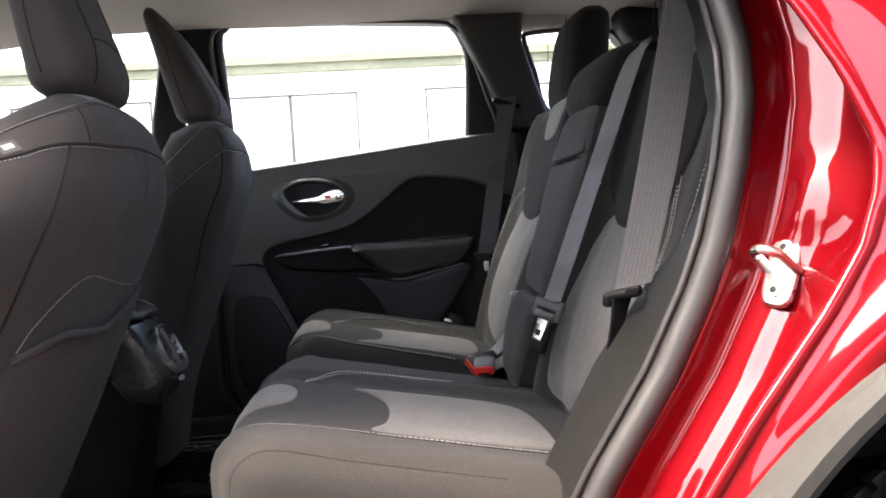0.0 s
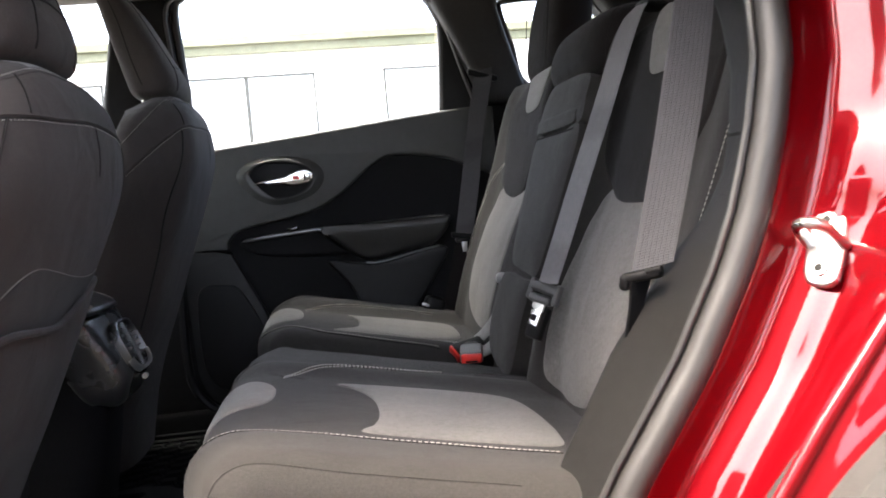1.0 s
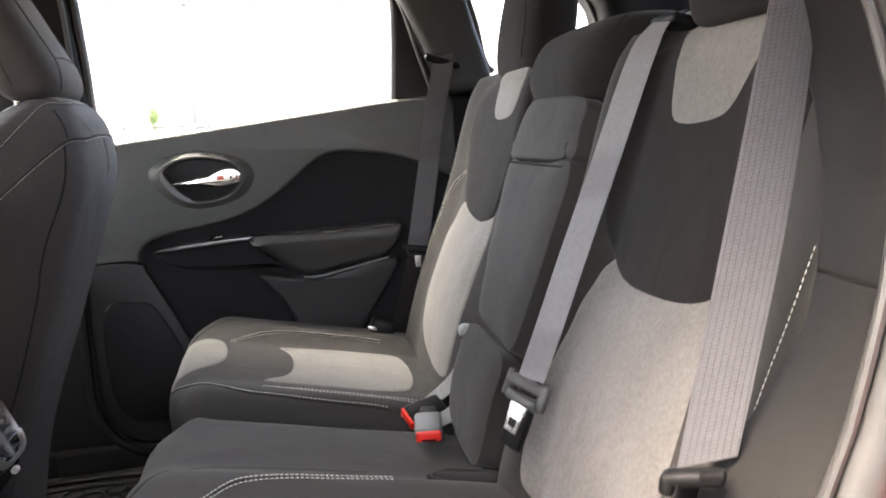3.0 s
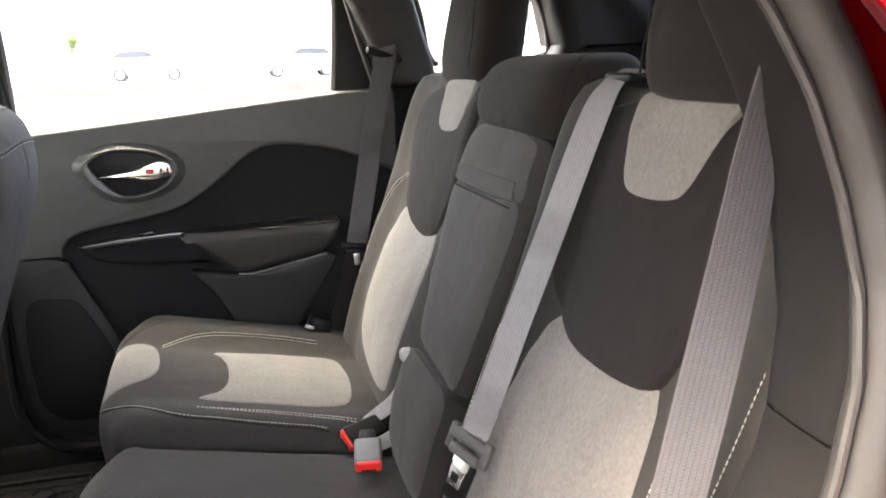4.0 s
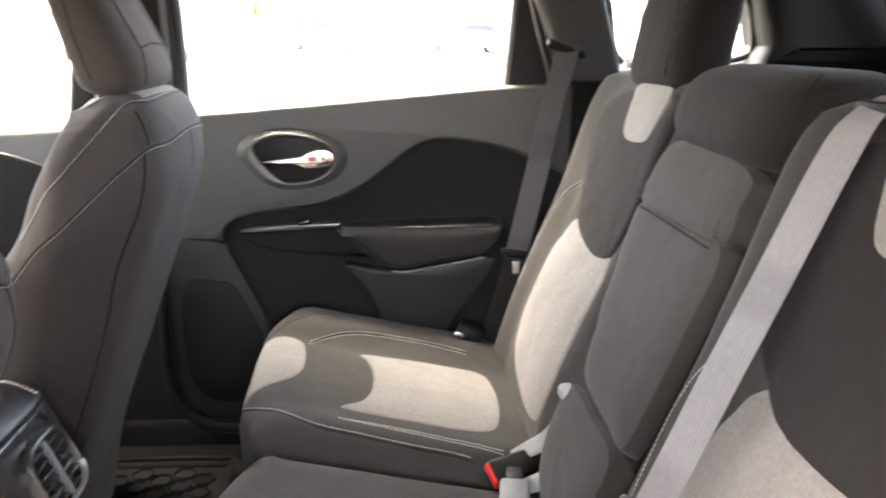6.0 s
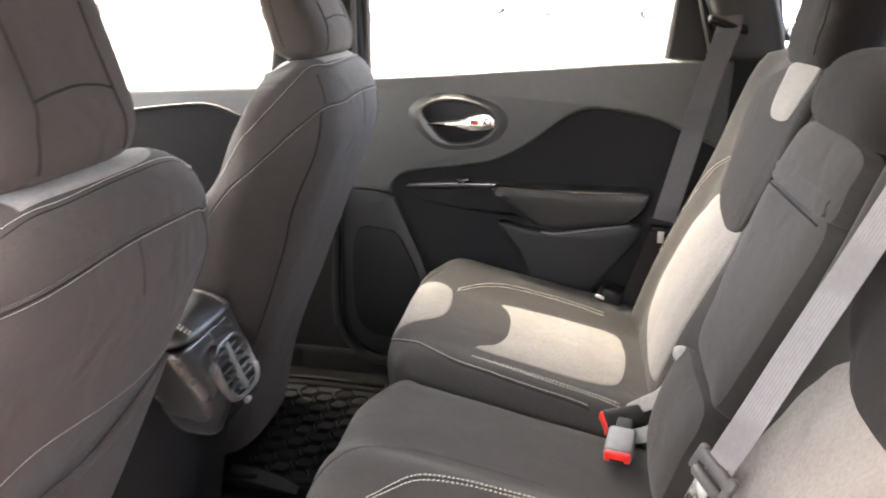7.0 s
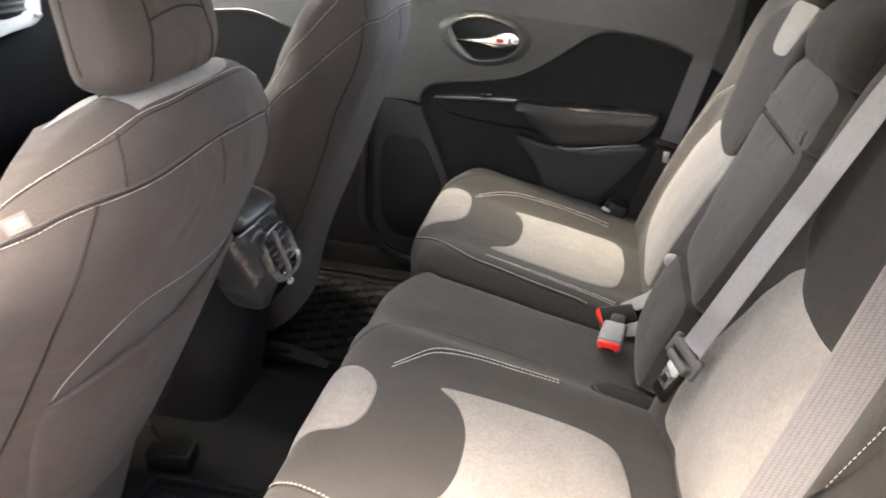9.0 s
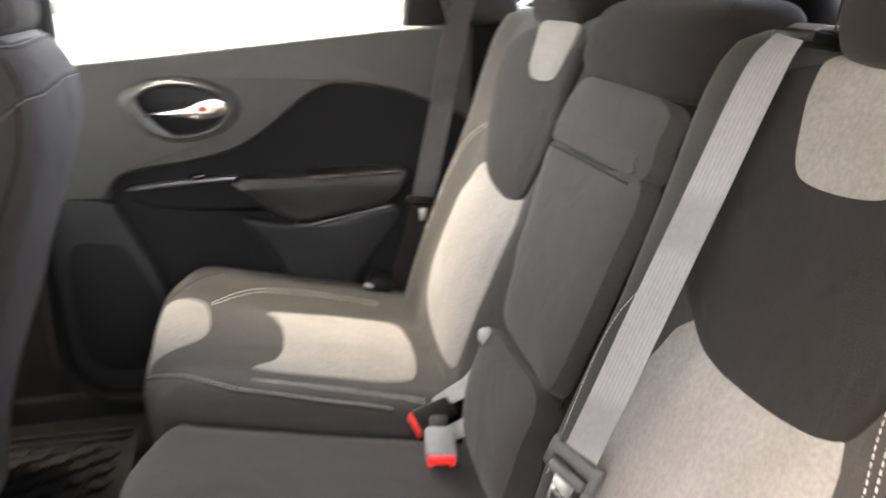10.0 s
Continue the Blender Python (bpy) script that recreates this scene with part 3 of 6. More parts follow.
armrest = thing("fold_down_armrest", "charcoal padded fold-down armrest in the rear bench", "armrest")
LINE = [(0.188, 1.076), (0.1, 1.076), (0.0, 1.077), (-0.102, 1.079)]
upper = [(-0.106, 1.12), (-0.098, 1.160), (0.04, 1.172), (0.14, 1.168), (0.180, 1.135)] + LINE
lower = LINE[::-1] + [(0.186, 1.01), (0.174, 0.965), (0.166, 0.925), (0.146, 0.893), (0.132, 0.855), (0.108, 0.830), (0.05, 0.822), (-0.03, 0.819), (-0.092, 0.819), (-0.103, 0.88), (-0.104, 0.97)]
part("upper_flap", patch([tuple(p) for p in spline(upper, 6, True)], S_ARM, -1, 0.016, 0.007, edge=-0.006, centre=(0.05, 1.118)), FABRIC, armrest)
part("padding", patch([tuple(p) for p in spline([(y, z - 0.002) for y, z in lower], 6, True)], S_ARM, -1, 0.015, 0.011, edge=-0.006, centre=(0.045, 0.95)), FABRIC, armrest)
part("pull_strap", patch([tuple(p) for p in spline([(0.172, 1.103), (0.04, 1.104), (-0.070, 1.104), (-0.078, 1.094), (-0.074, 1.079), (0.04, 1.076), (0.168, 1.077), (0.177, 1.090)], 5, True)], S_ARM, -1, 0.0225, 0.0018, edge=0.015, centre=(0.04, 1.090)), FABRIC, armrest, "cloth pull strap")
# painted shadow line under the lower edge of the pull strap
part("seam", tube([Vector(S_ARM(y, 1.0745)) + Vector((-0.0215, 0, 0)) for y in np.linspace(-0.075, 0.170, 20)], 0.0016, 6), SEAM, armrest)
block = tagged(part("centre_block", patch(spline([(0.128, 0.812), (0.144, 0.77), (0.142, 0.71), (0.10, 0.66), (-0.02, 0.643), (-0.082, 0.66), (-0.088, 0.74), (-0.084, 0.806), (0.02, 0.812)], 6, True),
                                           S_ARM, -1, 0.020, 0.012, edge=-0.02, centre=(0.03, 0.73)), FABRIC), "charcoal cloth block below the fold-down armrest", "seat backrest")
tagged(part("release_knob", rbox(0.024, 0.027, 0.022, 0.009, 4, pose(-0.088, 0.122, 0.806)), STRAP), "small grey plastic knob beside the armrest hinge", "knob")
hr = []
for f, r, z, lo, hi in [(0.075, 0.185, 1.160, -0.09, 0.175), (0.05, 0.205, 1.173, -0.118, 0.196), (0.042, 0.212, 1.20, -0.135, 0.206), (0.050, 0.212, 1.235, -0.14, 0.201),
                        (0.068, 0.205, 1.262, -0.135, 0.185), (0.10, 0.19, 1.276, -0.11, 0.15), (0.13, 0.165, 1.278, -0.06, 0.10)]:
    hr.append([(x, y, z) for x, y in sell((f + r) / 2, (lo + hi) / 2, (r - f) / 2, (hi - lo) / 2, 44, 3.4)])
hr = [row.reshape(-1, 3) for row in spline([np.array(a).flatten() for a in hr], 5)]
ch = tagged(part("centre_headrest", mesh_rings(hr), FABRIC_V), "low charcoal cloth centre head restraint", "headrest")
for s_ in (-1, 1):
    k = max(range(len(hr[8])), key=lambda i: -1.25 * hr[8][i][0] + s_ * hr[8][i][1])
    part("seam", tube([Vector(r[k]) for r in hr[2:-6]], 0.0011, 6), SEAM, ch)

# ---- front seats ----
FS_Z = [0.40, 0.46, 0.52, 0.58, 0.64, 0.70, 0.78, 0.86, 0.94, 1.00, 1.045, 1.085, 1.108, 1.124, 1.135, 1.141]
FS_R = [-0.990, -0.976, -0.960, -0.938, -0.912, -0.884, -0.850, -0.816, -0.782, -0.760, -0.753, -0.755, -0.760, -0.770, -0.785, -0.805]
FS_F = [-1.10, -1.10, -1.09, -1.07, -1.05, -1.03, -1.00, -0.975, -0.95, -0.935, -0.925, -0.918, -0.912, -0.905, -0.897, -0.885]
FS_H = [0.17, 0.185, 0.195, 0.203, 0.209, 0.216, 0.230, 0.249, 0.270, 0.278, 0.272, 0.254, 0.230, 0.202, 0.165, 0.11]


SHOULDER_T, SHOULDER_D = [0, 0.30, 0.50, 0.66, 0.78, 0.88, 0.95, 0.985, 1.0], [0, 0.0014, 0.005, 0.012, 0.022, 0.036, 0.051, 0.063, 0.078]


def seat_rear(y, z):
    """The rear face of a front seat's backrest, about its own middle."""
    h = float(np.interp(z, FS_Z, FS_H))
    return (float(np.interp(z, FS_Z, FS_R)) - float(np.interp(min(1.0, abs(y) / h), SHOULDER_T, SHOULDER_D)), y, z)


def seat_ring(z, r, f, h):
    """One level of the backrest: a round rear, and sides that draw in towards the front at the shoulders."""
    k = smooth(0.88, 1.07, z)
    side = [(r - d, t * h) for t, d in zip(SHOULDER_T, SHOULDER_D)]
    m = r - SHOULDER_D[-1]
    side += [(m + (f - m) * a, h * (1 - (1 - b) * k - (1 - c) * (1 - k))) for a, b, c in [(0.25, 0.97, 1.0), (0.5, 0.90, 0.99), (0.75, 0.78, 0.96), (0.92, 0.62, 0.88), (1.0, 0.44, 0.72), (1.0, 0.0, 0.0)]]
    drop = 0.045 * k
    loop = side + [(x, -y) for x, y in side[-2:0:-1]]
    out = []
    for x, y in spline(loop, 3, True):
        g = max(0.0, (m - x) / (m - f)) if x < m else 0.0
        out.append((x, y, z - drop * g * min(1.0, (abs(y) / 0.16) ** 2)))
    return out


def seat_form(keep, ahead, soft, wide, lean):
    """The form that stuffing and use give one backrest: outer shoulder, width and recline."""
    def form(p):
        x, y, z = p
        k, w = smooth(0.85, 1.1, z), smooth(0.12, 0.26, -y)
        drop = soft * k * (0.5 * max(0.0, -0.82 - x) + 0.05 * smooth(0.05, 0.26, -y))
        x, y, z = x - ahead * w, y if y > -0.12 else -0.12 + (y + 0.12) * keep, z - drop
        return (x + lean * (z - 1.0), y * wide, z)
    return form


def front_seat(label, at, shape, lean, head, pocket):
    """head: how far the restraint is set back and up, and its width, depth and height."""
    th = thing("front_seat", label, "car seat", "front seats", at=at)
    rings = [seat_ring(z, r, f, h) for z, r, f, h in zip(FS_Z, FS_R, FS_F, FS_H)]
    fine = [row.reshape(-1, 3) for row in spline([np.array(a).flatten() for a in rings], 5)]

    def rear(y, z):
        return shape(seat_rear(y, z))

    def topped(x, y, z):
        hx, hz, hw, hd, hh = head
        x, y, z = -0.82 + (x + 0.82) * hd, y * hw, 1.15 + (z - 1.15) * hh
        return (x + hx + lean * (z - 1.0), y, z + hz)

    back = part("backrest", mesh_rings([[shape(p) for p in row] for row in fine]), SEATBACK, th)
    h = headrest("headrest", "", [(-0.832, -0.785), (-0.846, -0.765), (-0.853, -0.761), (-0.863, -0.785), (-0.873, -0.813), (-0.879, -0.840), (-0.876, -0.857)],
                 [1.148, 1.160, 1.195, 1.26, 1.33, 1.375, 1.398], 0.0, [0.105, 0.126, 0.134, 0.135, 0.127, 0.112, 0.08], SEATBACK, th)
    for v in h.data.vertices:
        v.co = topped(*v.co)
    cover = BVHTree.FromPolygons([v.co.copy() for v in h.data.vertices], [tuple(p.vertices) for p in h.data.polygons])

    def on_cover(P):
        return [cover.find_nearest(Vector(topped(*p)))[0] for p in P]
    for s in (-1, 1):
        lo, hi = topped(-0.825, s * 0.068, 1.10), topped(-0.825, s * 0.068, 1.175)
        post(lo[1], lo[0], lo[2], hi[0], hi[2], th)
        part("post_sleeve", tube([topped(-0.815, s * 0.068, 1.126), topped(-0.815, s * 0.068, 1.147)], 0.016, 14), PLASTIC_DK, th)
        part("seam", tube(on_cover(spline([(-0.76, s * 0.076, 1.158), (-0.75, s * 0.077, 1.19), (-0.75, s * 0.070, 1.215), (-0.77, s * 0.068, 1.27), (-0.80, s * 0.074, 1.33), (-0.83, s * 0.09, 1.385)], 8)), 0.0015, 6), SEAM, h)
        part("seam", tube(on_cover(spline([(-0.815, s * 0.14, 1.165), (-0.825, s * 0.145, 1.22), (-0.835, s * 0.145, 1.29), (-0.85, s * 0.14, 1.35)], 8)), 0.0010, 6), SEAM, h)
    part("seam", tube(on_cover(spline([(-0.76, -0.069, 1.216), (-0.75, -0.04, 1.223), (-0.75, 0.0, 1.227), (-0.75, 0.04, 1.225), (-0.76, 0.069, 1.216)], 8)), 0.0013, 6), SEAM, h)
    # seams over the shoulders and across the back
    TOPS = [(-0.269, 1.005), (-0.253, 1.041), (-0.235, 1.062), (-0.21, 1.083), (-0.175, 1.100), (-0.139, 1.113), (-0.09, 1.126), (-0.048, 1.128), (0.019, 1.130), (0.084, 1.130), (0.14, 1.127), (0.189, 1.118), (0.222, 1.10), (0.252, 1.075), (0.275, 1.04), (0.285, 1.0)]
    MID = [(-0.284, 0.975), (-0.268, 1.01), (-0.252, 1.035), (-0.232, 1.053), (-0.186, 1.063), (-0.155, 1.069), (-0.099, 1.071), (-0.027, 1.076), (0.03, 1.078), (0.115, 1.075), (0.17, 1.07), (0.203, 1.062), (0.24, 1.045), (0.27, 1.01), (0.29, 0.975)]
    SIDE = [(-0.186, 1.062), (-0.207, 1.027), (-0.219, 1.0), (-0.228, 0.958), (-0.222, 0.90), (-0.218, 0.847), (-0.217, 0.795), (-0.215, 0.71), (-0.205, 0.60)]
    TUCK = [(-0.131, 1.114), (-0.137, 1.107), (-0.146, 1.091), (-0.153, 1.070)]
    FOLD = [(0.029, 1.074), (0.034, 1.045), (0.037, 1.013)]
    skin = BVHTree.FromPolygons([v.co.copy() for v in back.data.vertices], [tuple(p.vertices) for p in back.data.polygons])

    def on_skin(line, lift, steps=12):
        """The line (y, z), or (y, z, x) round the sides, laid on the cover just above it."""
        P = []
        for p in line:
            y, z = p[:2]
            x = p[2] if len(p) > 2 else float(np.interp(abs(y), [0, 0.10, 0.15, 0.20, 0.25, 0.28], [-0.755, -0.762, -0.77, -0.80, -0.845, -0.88])) - 0.40 * max(0.0, 1.0 - z)
            q = skin.ray_cast(Vector((-0.5, y, z)), Vector((-1, 0, 0)))[0] if len(p) == 2 else None
            if q is None or abs(y) > 0.235:
                q = skin.find_nearest(Vector((x, y, z)))[0]
            P.append(q)
        out = []
        for p in spline(P, steps):
            q, nrm, _, _ = skin.find_nearest(Vector(p))
            nrm = nrm if nrm.dot(q - Vector((-0.87 + 0.4 * min(0.0, q.z - 1.0), 0, q.z - 0.02))) > 0 else -nrm
            out.append(q + nrm * lift)
        return out
    if pocket:
        TOPS = [(-0.258, 1.038, -0.860), (-0.248, 1.053, -0.848), (-0.239, 1.064, -0.839), (-0.226, 1.074, -0.831), (-0.202, 1.088, -0.817), (-0.177, 1.098, -0.804)] + TOPS[5:]
        MID = [(-0.270, 1.020, -0.862), (-0.267, 1.034, -0.840), (-0.251, 1.047, -0.819), (-0.233, 1.053, -0.805), (-0.215, 1.060, -0.794), (-0.189, 1.066, -0.779)] + MID[5:]
    else:
        TOPS = [(-0.262, 0.965, -0.905), (-0.270, 1.012, -0.877), (-0.256, 1.046, -0.854), (-0.226, 1.068, -0.840), (-0.184, 1.095, -0.824), (-0.122, 1.124, -0.808)] + TOPS[6:]
        MID = [(-0.269, 0.906, -0.928), (-0.282, 0.954, -0.888), (-0.280, 0.987, -0.851), (-0.247, 1.016, -0.825), (-0.205, 1.044, -0.800), (-0.154, 1.069, -0.774)] + MID[6:]
        SIDE = [(-0.165, 1.060), (-0.177, 1.023), (-0.188, 0.981), (-0.192, 0.931), (-0.185, 0.88), (-0.175, 0.833), (-0.165, 0.72), (-0.16, 0.60)]
    part("stitching", dashes(on_skin(TOPS, 0.0010), 0.0048, 0.0020, 0.00030), STITCH, back, "pale contrast stitching")
    part("seam", tube(on_skin([(p[0], p[1] - 0.003, *p[2:]) for p in TOPS], 0.0), 0.0006, 6), SEAM, back)
    part("welt", tube(on_skin(MID, 0.0), 0.0018, 6), SEATBACK, back)
    part("seam", tube(on_skin([(p[0], p[1] - 0.003, *p[2:]) for p in MID], 0.0002), 0.0007, 6), SEAM, back)
    part("stitching", dashes(on_skin([(p[0], p[1] - 0.0055, *p[2:]) for p in MID], 0.0006), 0.0050, 0.0022, 0.00026), STITCH, back, "pale contrast stitching")
    part("seam", tube(on_skin(SIDE, 0.0004), 0.0017, 6), SEAM, back)
    part("seam", tube(on_skin([(-y, z) for y, z in SIDE], 0.0004), 0.0010, 6), SEAM, back)
    # tuck and fold creases, their shade drawn as dark cords
    part("seam", tube(on_skin(TUCK, 0.0004), 0.0011, 6), SEAM, back)
    part("seam", tube(on_skin(FOLD, -0.0002), 0.0009, 6), SEAM, back)
    bm = bmesh.new()
    rows = []
    for z in np.linspace(1.1305, 1.1408, 9):
        h = 0.985 * float(np.interp(z, FS_Z, FS_H))
        rows.append([bm.verts.new(Vector(rear(max(-h, min(h, y)), z)) + Vector((0.0008, 0, 0.0014))) for y in np.linspace(-0.086, 0.188, 30)])
    rows.append([bm.verts.new(shape((-0.86, y, 1.1424))) for y in np.linspace(-0.13, 0.13, 30)])
    for a, b in zip(rows, rows[1:]):
        for k in range(29):
            bm.faces.new((a[k], a[k + 1], b[k + 1], b[k]))
    bmesh.ops.solidify(bm, geom=bm.faces[:], thickness=0.001)
    part("top_panel", bm, SUEDE, th, "light grey suede-like panel")
    # map pocket with a sagging hem
    if pocket:
        lip = [(-0.180, 0.835), (-0.172, 0.860), (-0.154, 0.884), (-0.127, 0.905), (-0.088, 0.912), (-0.036, 0.905), (0.024, 0.895), (0.075, 0.889), (0.12, 0.888), (0.165, 0.892)]
        hem = [(-0.184, 0.826), (-0.155, 0.838), (-0.117, 0.845), (-0.062, 0.840), (0.004, 0.835), (0.04, 0.842), (0.078, 0.855), (0.12, 0.866), (0.165, 0.880)]
        part("pocket_lining", patch(spline(lip + [(y, z - 0.008) for y, z in hem[::-1]], 6, True), rear, 1, 0.0008, 0.0004, edge=-0.002, centre=(-0.02, 0.872)), FABRIC, th, "darker pocket lining")
        part("welt", tube([Vector(rear(y, z)) + Vector((0.0010, 0, 0)) for y, z in spline(lip, 8)], 0.0006, 6), SUEDE, th, "pale edge of the pocket lining")
        part("map_pocket", patch(spline(hem + [(0.182, 0.862), (0.180, 0.74), (0.15, 0.60), (0.08, 0.55), (-0.05, 0.55), (-0.14, 0.62), (-0.176, 0.74)], 6, True), rear, 1, 0.004, 0.008, edge=-0.002, centre=(0.0, 0.69)), SEATBACK, th, "sagging cloth map pocket")
        P = [Vector(rear(y, z)) for y, z in spline(hem, 8)]
        part("pocket_hem", tube([p + Vector((0.002 + 0.008 * math.sin(math.pi * k / (len(P) - 1)) ** 0.6, 0, 0)) for k, p in enumerate(P)], 0.0045, 8), SEATBACK, th)
    # seat base
    rings = []
    for x, zt, zb, hh in [(-1.52, 0.62, 0.57, 0.21), (-1.545, 0.66, 0.53, 0.25), (-1.50, 0.695, 0.51, 0.262), (-1.35, 0.685, 0.50, 0.265), (-1.15, 0.665, 0.50, 0.265), (-1.0, 0.66, 0.51, 0.26), (-0.96, 0.66, 0.54, 0.24)]:
        rings.append([(x, y, z) for y, z in sell(0, (zt + zb) / 2, hh, (zt - zb) / 2, 40, 4)])
    part("seat", mesh_rings(rings), FABRIC_V, th)
    for s in (-1, 1):
        part("rail", rbox(0.36, 0.045, 0.05, 0.008, 2, pose(-1.26, s * 0.21, 0.445 - at[2] * 0.5)), PLASTIC_DK, th)
    return th


NEAR_FORM = seat_form(0.99, 0.013, 0.895, 1.059, 0.0)
near_seat = front_seat("charcoal cloth front seat with light stitching and map pocket", (0.069, -0.415, 0.022), NEAR_FORM, 0.0, (-0.013, -0.009, 0.865, 0.966, 1.086), True)
front_seat("charcoal cloth front seat set further back", (0.099, 0.338, 0.084), seat_form(1.036, 0.034, 0.777, 1.006, -0.078), -0.078, (-0.022, -0.014, 1.004, 1.136, 1.008), False)
tag_y, tag_up = Vector((0.014, 0.016, 0.007)).normalized(), Vector((-0.013, 0.006, 0.013))
tag_x = tag_y.cross(tag_up).normalized()
TAGM = Matrix.Translation(Vector((-0.8185, -0.2395, 1.0573)) + tag_x * 0.0012) @ Matrix((tag_x, tag_y, tag_x.cross(tag_y))).transposed().to_4x4()
tg = part("label_tag", rbox(0.0012, 0.0220, 0.0180, 0.0005, 1, TAGM), TAGCLOTH, near_seat, "small grey woven tag")
for k in (-1, 1):
    part("print_bar", rbox(0.0008, 0.0058, 0.0078, 0.0002, 1, TAGM @ pose(0.0006, 0.0032 * k, 0.0004)), TAG, tg)

# ---- car shell: floor, roof, pillars ----
floor_bm = bmesh.new()
nx, ny = 60, 48
grid = [[floor_bm.verts.new((-1.9 + 1.95 * i / nx, -0.70 + 1.46 * j / ny,
                             0.405 + 0.05 * smooth(0.16, 0.06, abs(-0.70 + 1.46 * j / ny - 0.015)) * smooth(-0.72, -0.85, -1.9 + 1.95 * i / nx) + 0.10 * smooth(-0.60, -0.45, -1.9 + 1.95 * i / nx)
                             + 0.003 * noise.noise((i * 0.4, j * 0.4, 0)))) for j in range(ny + 1)] for i in range(nx + 1)]
for i in range(nx):
    for j in range(ny):
        floor_bm.faces.new((grid[i][j], grid[i + 1][j], grid[i + 1][j + 1], grid[i][j + 1]))
tagged(part("floor", floor_bm, CARPET), "black carpeted car floor", "floor", kind="structure")


def roof_z(x, y):
    return 1.585 - 0.045 * (abs(y) / 0.72) ** 3 - 0.05 * smooth(0.1, 0.75, x) - 0.06 * smooth(-0.9, -1.7, x)


rings = []
for x in np.linspace(-1.75, 0.62, 40):
    low = [(x, y, roof_z(x, y)) for y in np.linspace(-0.735, 0.735, 30)]
    rings.append(low + [(x, y, z + 0.03) for x, y, z in low[::-1]])
tagged(part("ceiling", mesh_rings(rings), HEADLINER), "warm grey cloth headliner", "headliner", kind="structure")
rings = []
for x in np.linspace(-1.75, 0.70, 30):
    low = [(x, y, roof_z(x, y * 0.95) + 0.04) for y in np.linspace(-0.79, 0.79, 24)]
    rings.append(low + [(x, y, z + 0.02) for x, y, z in low[::-1]])

car = thing("car_body", "glossy red painted car body round the open rear door", "car body")
part("roof_panel", mesh_rings(rings), RED, car)

# door opening on the near side: seal, jamb and quarter panel swept along the same heights
JZ = [0.30, 0.45, 0.56, 0.65, 0.70, 0.80, 0.885, 0.935, 0.98, 1.016, 1.08, 1.14, 1.20, 1.26, 1.31, 1.40, 1.48, 1.53]
SX = [-0.365, -0.281, -0.219, -0.174, -0.146, -0.080, -0.036, -0.016, -0.003, 0.006, 0.018, 0.021, 0.012, -0.007, -0.033, -0.103, -0.19, -0.26]
SY = [-0.725, -0.725, -0.725, -0.725, -0.725, -0.725, -0.725, -0.725, -0.725, -0.725, -0.722, -0.712, -0.700, -0.69, -0.68, -0.665, -0.65, -0.64]
OX = [-0.42, -0.33, -0.26, -0.19, -0.155, -0.085, -0.018, 0.016, 0.033, 0.040, 0.020, -0.006, -0.04, -0.075, -0.11, -0.18, -0.26, -0.32]
OY = [-0.90, -0.905, -0.91, -0.912, -0.913, -0.913, -0.912, -0.91, -0.907, -0.90, -0.885, -0.865, -0.84, -0.815, -0.795, -0.76, -0.73, -0.71]


def jamb(z):
    return tuple(float(np.interp(z, JZ, a)) for a in (SX, SY, OX, OY))


heights = list(np.linspace(0.30, 1.53, 90))
rows = []
for z in heights:
    sx, sy, ox, oy = jamb(z)
    pad = 0.007 * math.exp(-((z - 0.975) / 0.034) ** 4)
    prof = [(sx - 0.004, sy + 0.012), (sx + 0.002, sy - 0.002), (sx + 0.012, sy - 0.005), (sx + 0.030, sy - 0.003), (sx + 0.043, sy - 0.002), (sx + 0.050, sy - 0.005), (sx + 0.054, sy - 0.011),
            (sx + 0.066 - pad, sy - 0.030), (sx + 0.083 - pad, sy - 0.055), (0.5 * sx + 0.5 * ox + 0.078, 0.45 * sy + 0.55 * oy),
            (ox + 0.034, oy + 0.040), (ox + 0.018, oy + 0.020), (ox + 0.0045, oy + 0.0075), (ox + 0.001, oy + 0.003), (ox + 0.0015, oy - 0.0005), (ox + 0.005, oy - 0.003), (ox + 0.0105, oy - 0.0035),
            (ox + 0.0135, oy - 0.0028), (ox + 0.0165, oy - 0.0036), (ox + 0.022, oy - 0.006)]
    fine = spline(prof, 4)
    rows.append([(x, y, z) for x, y in fine])
part("door_jamb", mesh_rings(rows, False, False), RED, car, "glossy red inner jamb")


rows = []
for k in range(60):
    f = k / 59
    row = []
    for z in heights:
        sx, sy, ox, oy = jamb(z)
        x0 = ox + 0.022
        x = x0 + (1.25 - x0) * f ** 1.6
        y = oy - 0.006 - 0.022 * smooth(0, 0.15, f) - 0.003 * math.exp(-((z - 0.93) / 0.04) ** 2) * smooth(0.0, 0.2, f) + 0.25 * smooth(0.75, 1.3, x)
        bulge = 0.012 * math.exp(-((math.hypot(x - 0.33, z - 0.39) - 0.578) / 0.020) ** 2)
        row.append((x, y - bulge * smooth(0.0, 0.14, f), z))
    rows.append(row)
qp = bmesh.new()
vs = [[qp.verts.new(p) for p in r] for r in rows]
for a, b in zip(vs, vs[1:]):
    for j in range(len(heights) - 1):
        c = [a[j].co, b[j].co, b[j + 1].co, a[j + 1].co]
        if sum(math.hypot(p.x - 0.33, p.z - 0.39) < 0.541 for p in c) >= 2:
            continue
        if sum(p.z > 1.24 and 0.10 < p.x < 0.5 for p in c) >= 3:
            continue
        qp.faces.new((a[j], b[j], b[j + 1], a[j + 1]))
part("quarter_panel", qp, RED, car, "glossy red quarter panel")
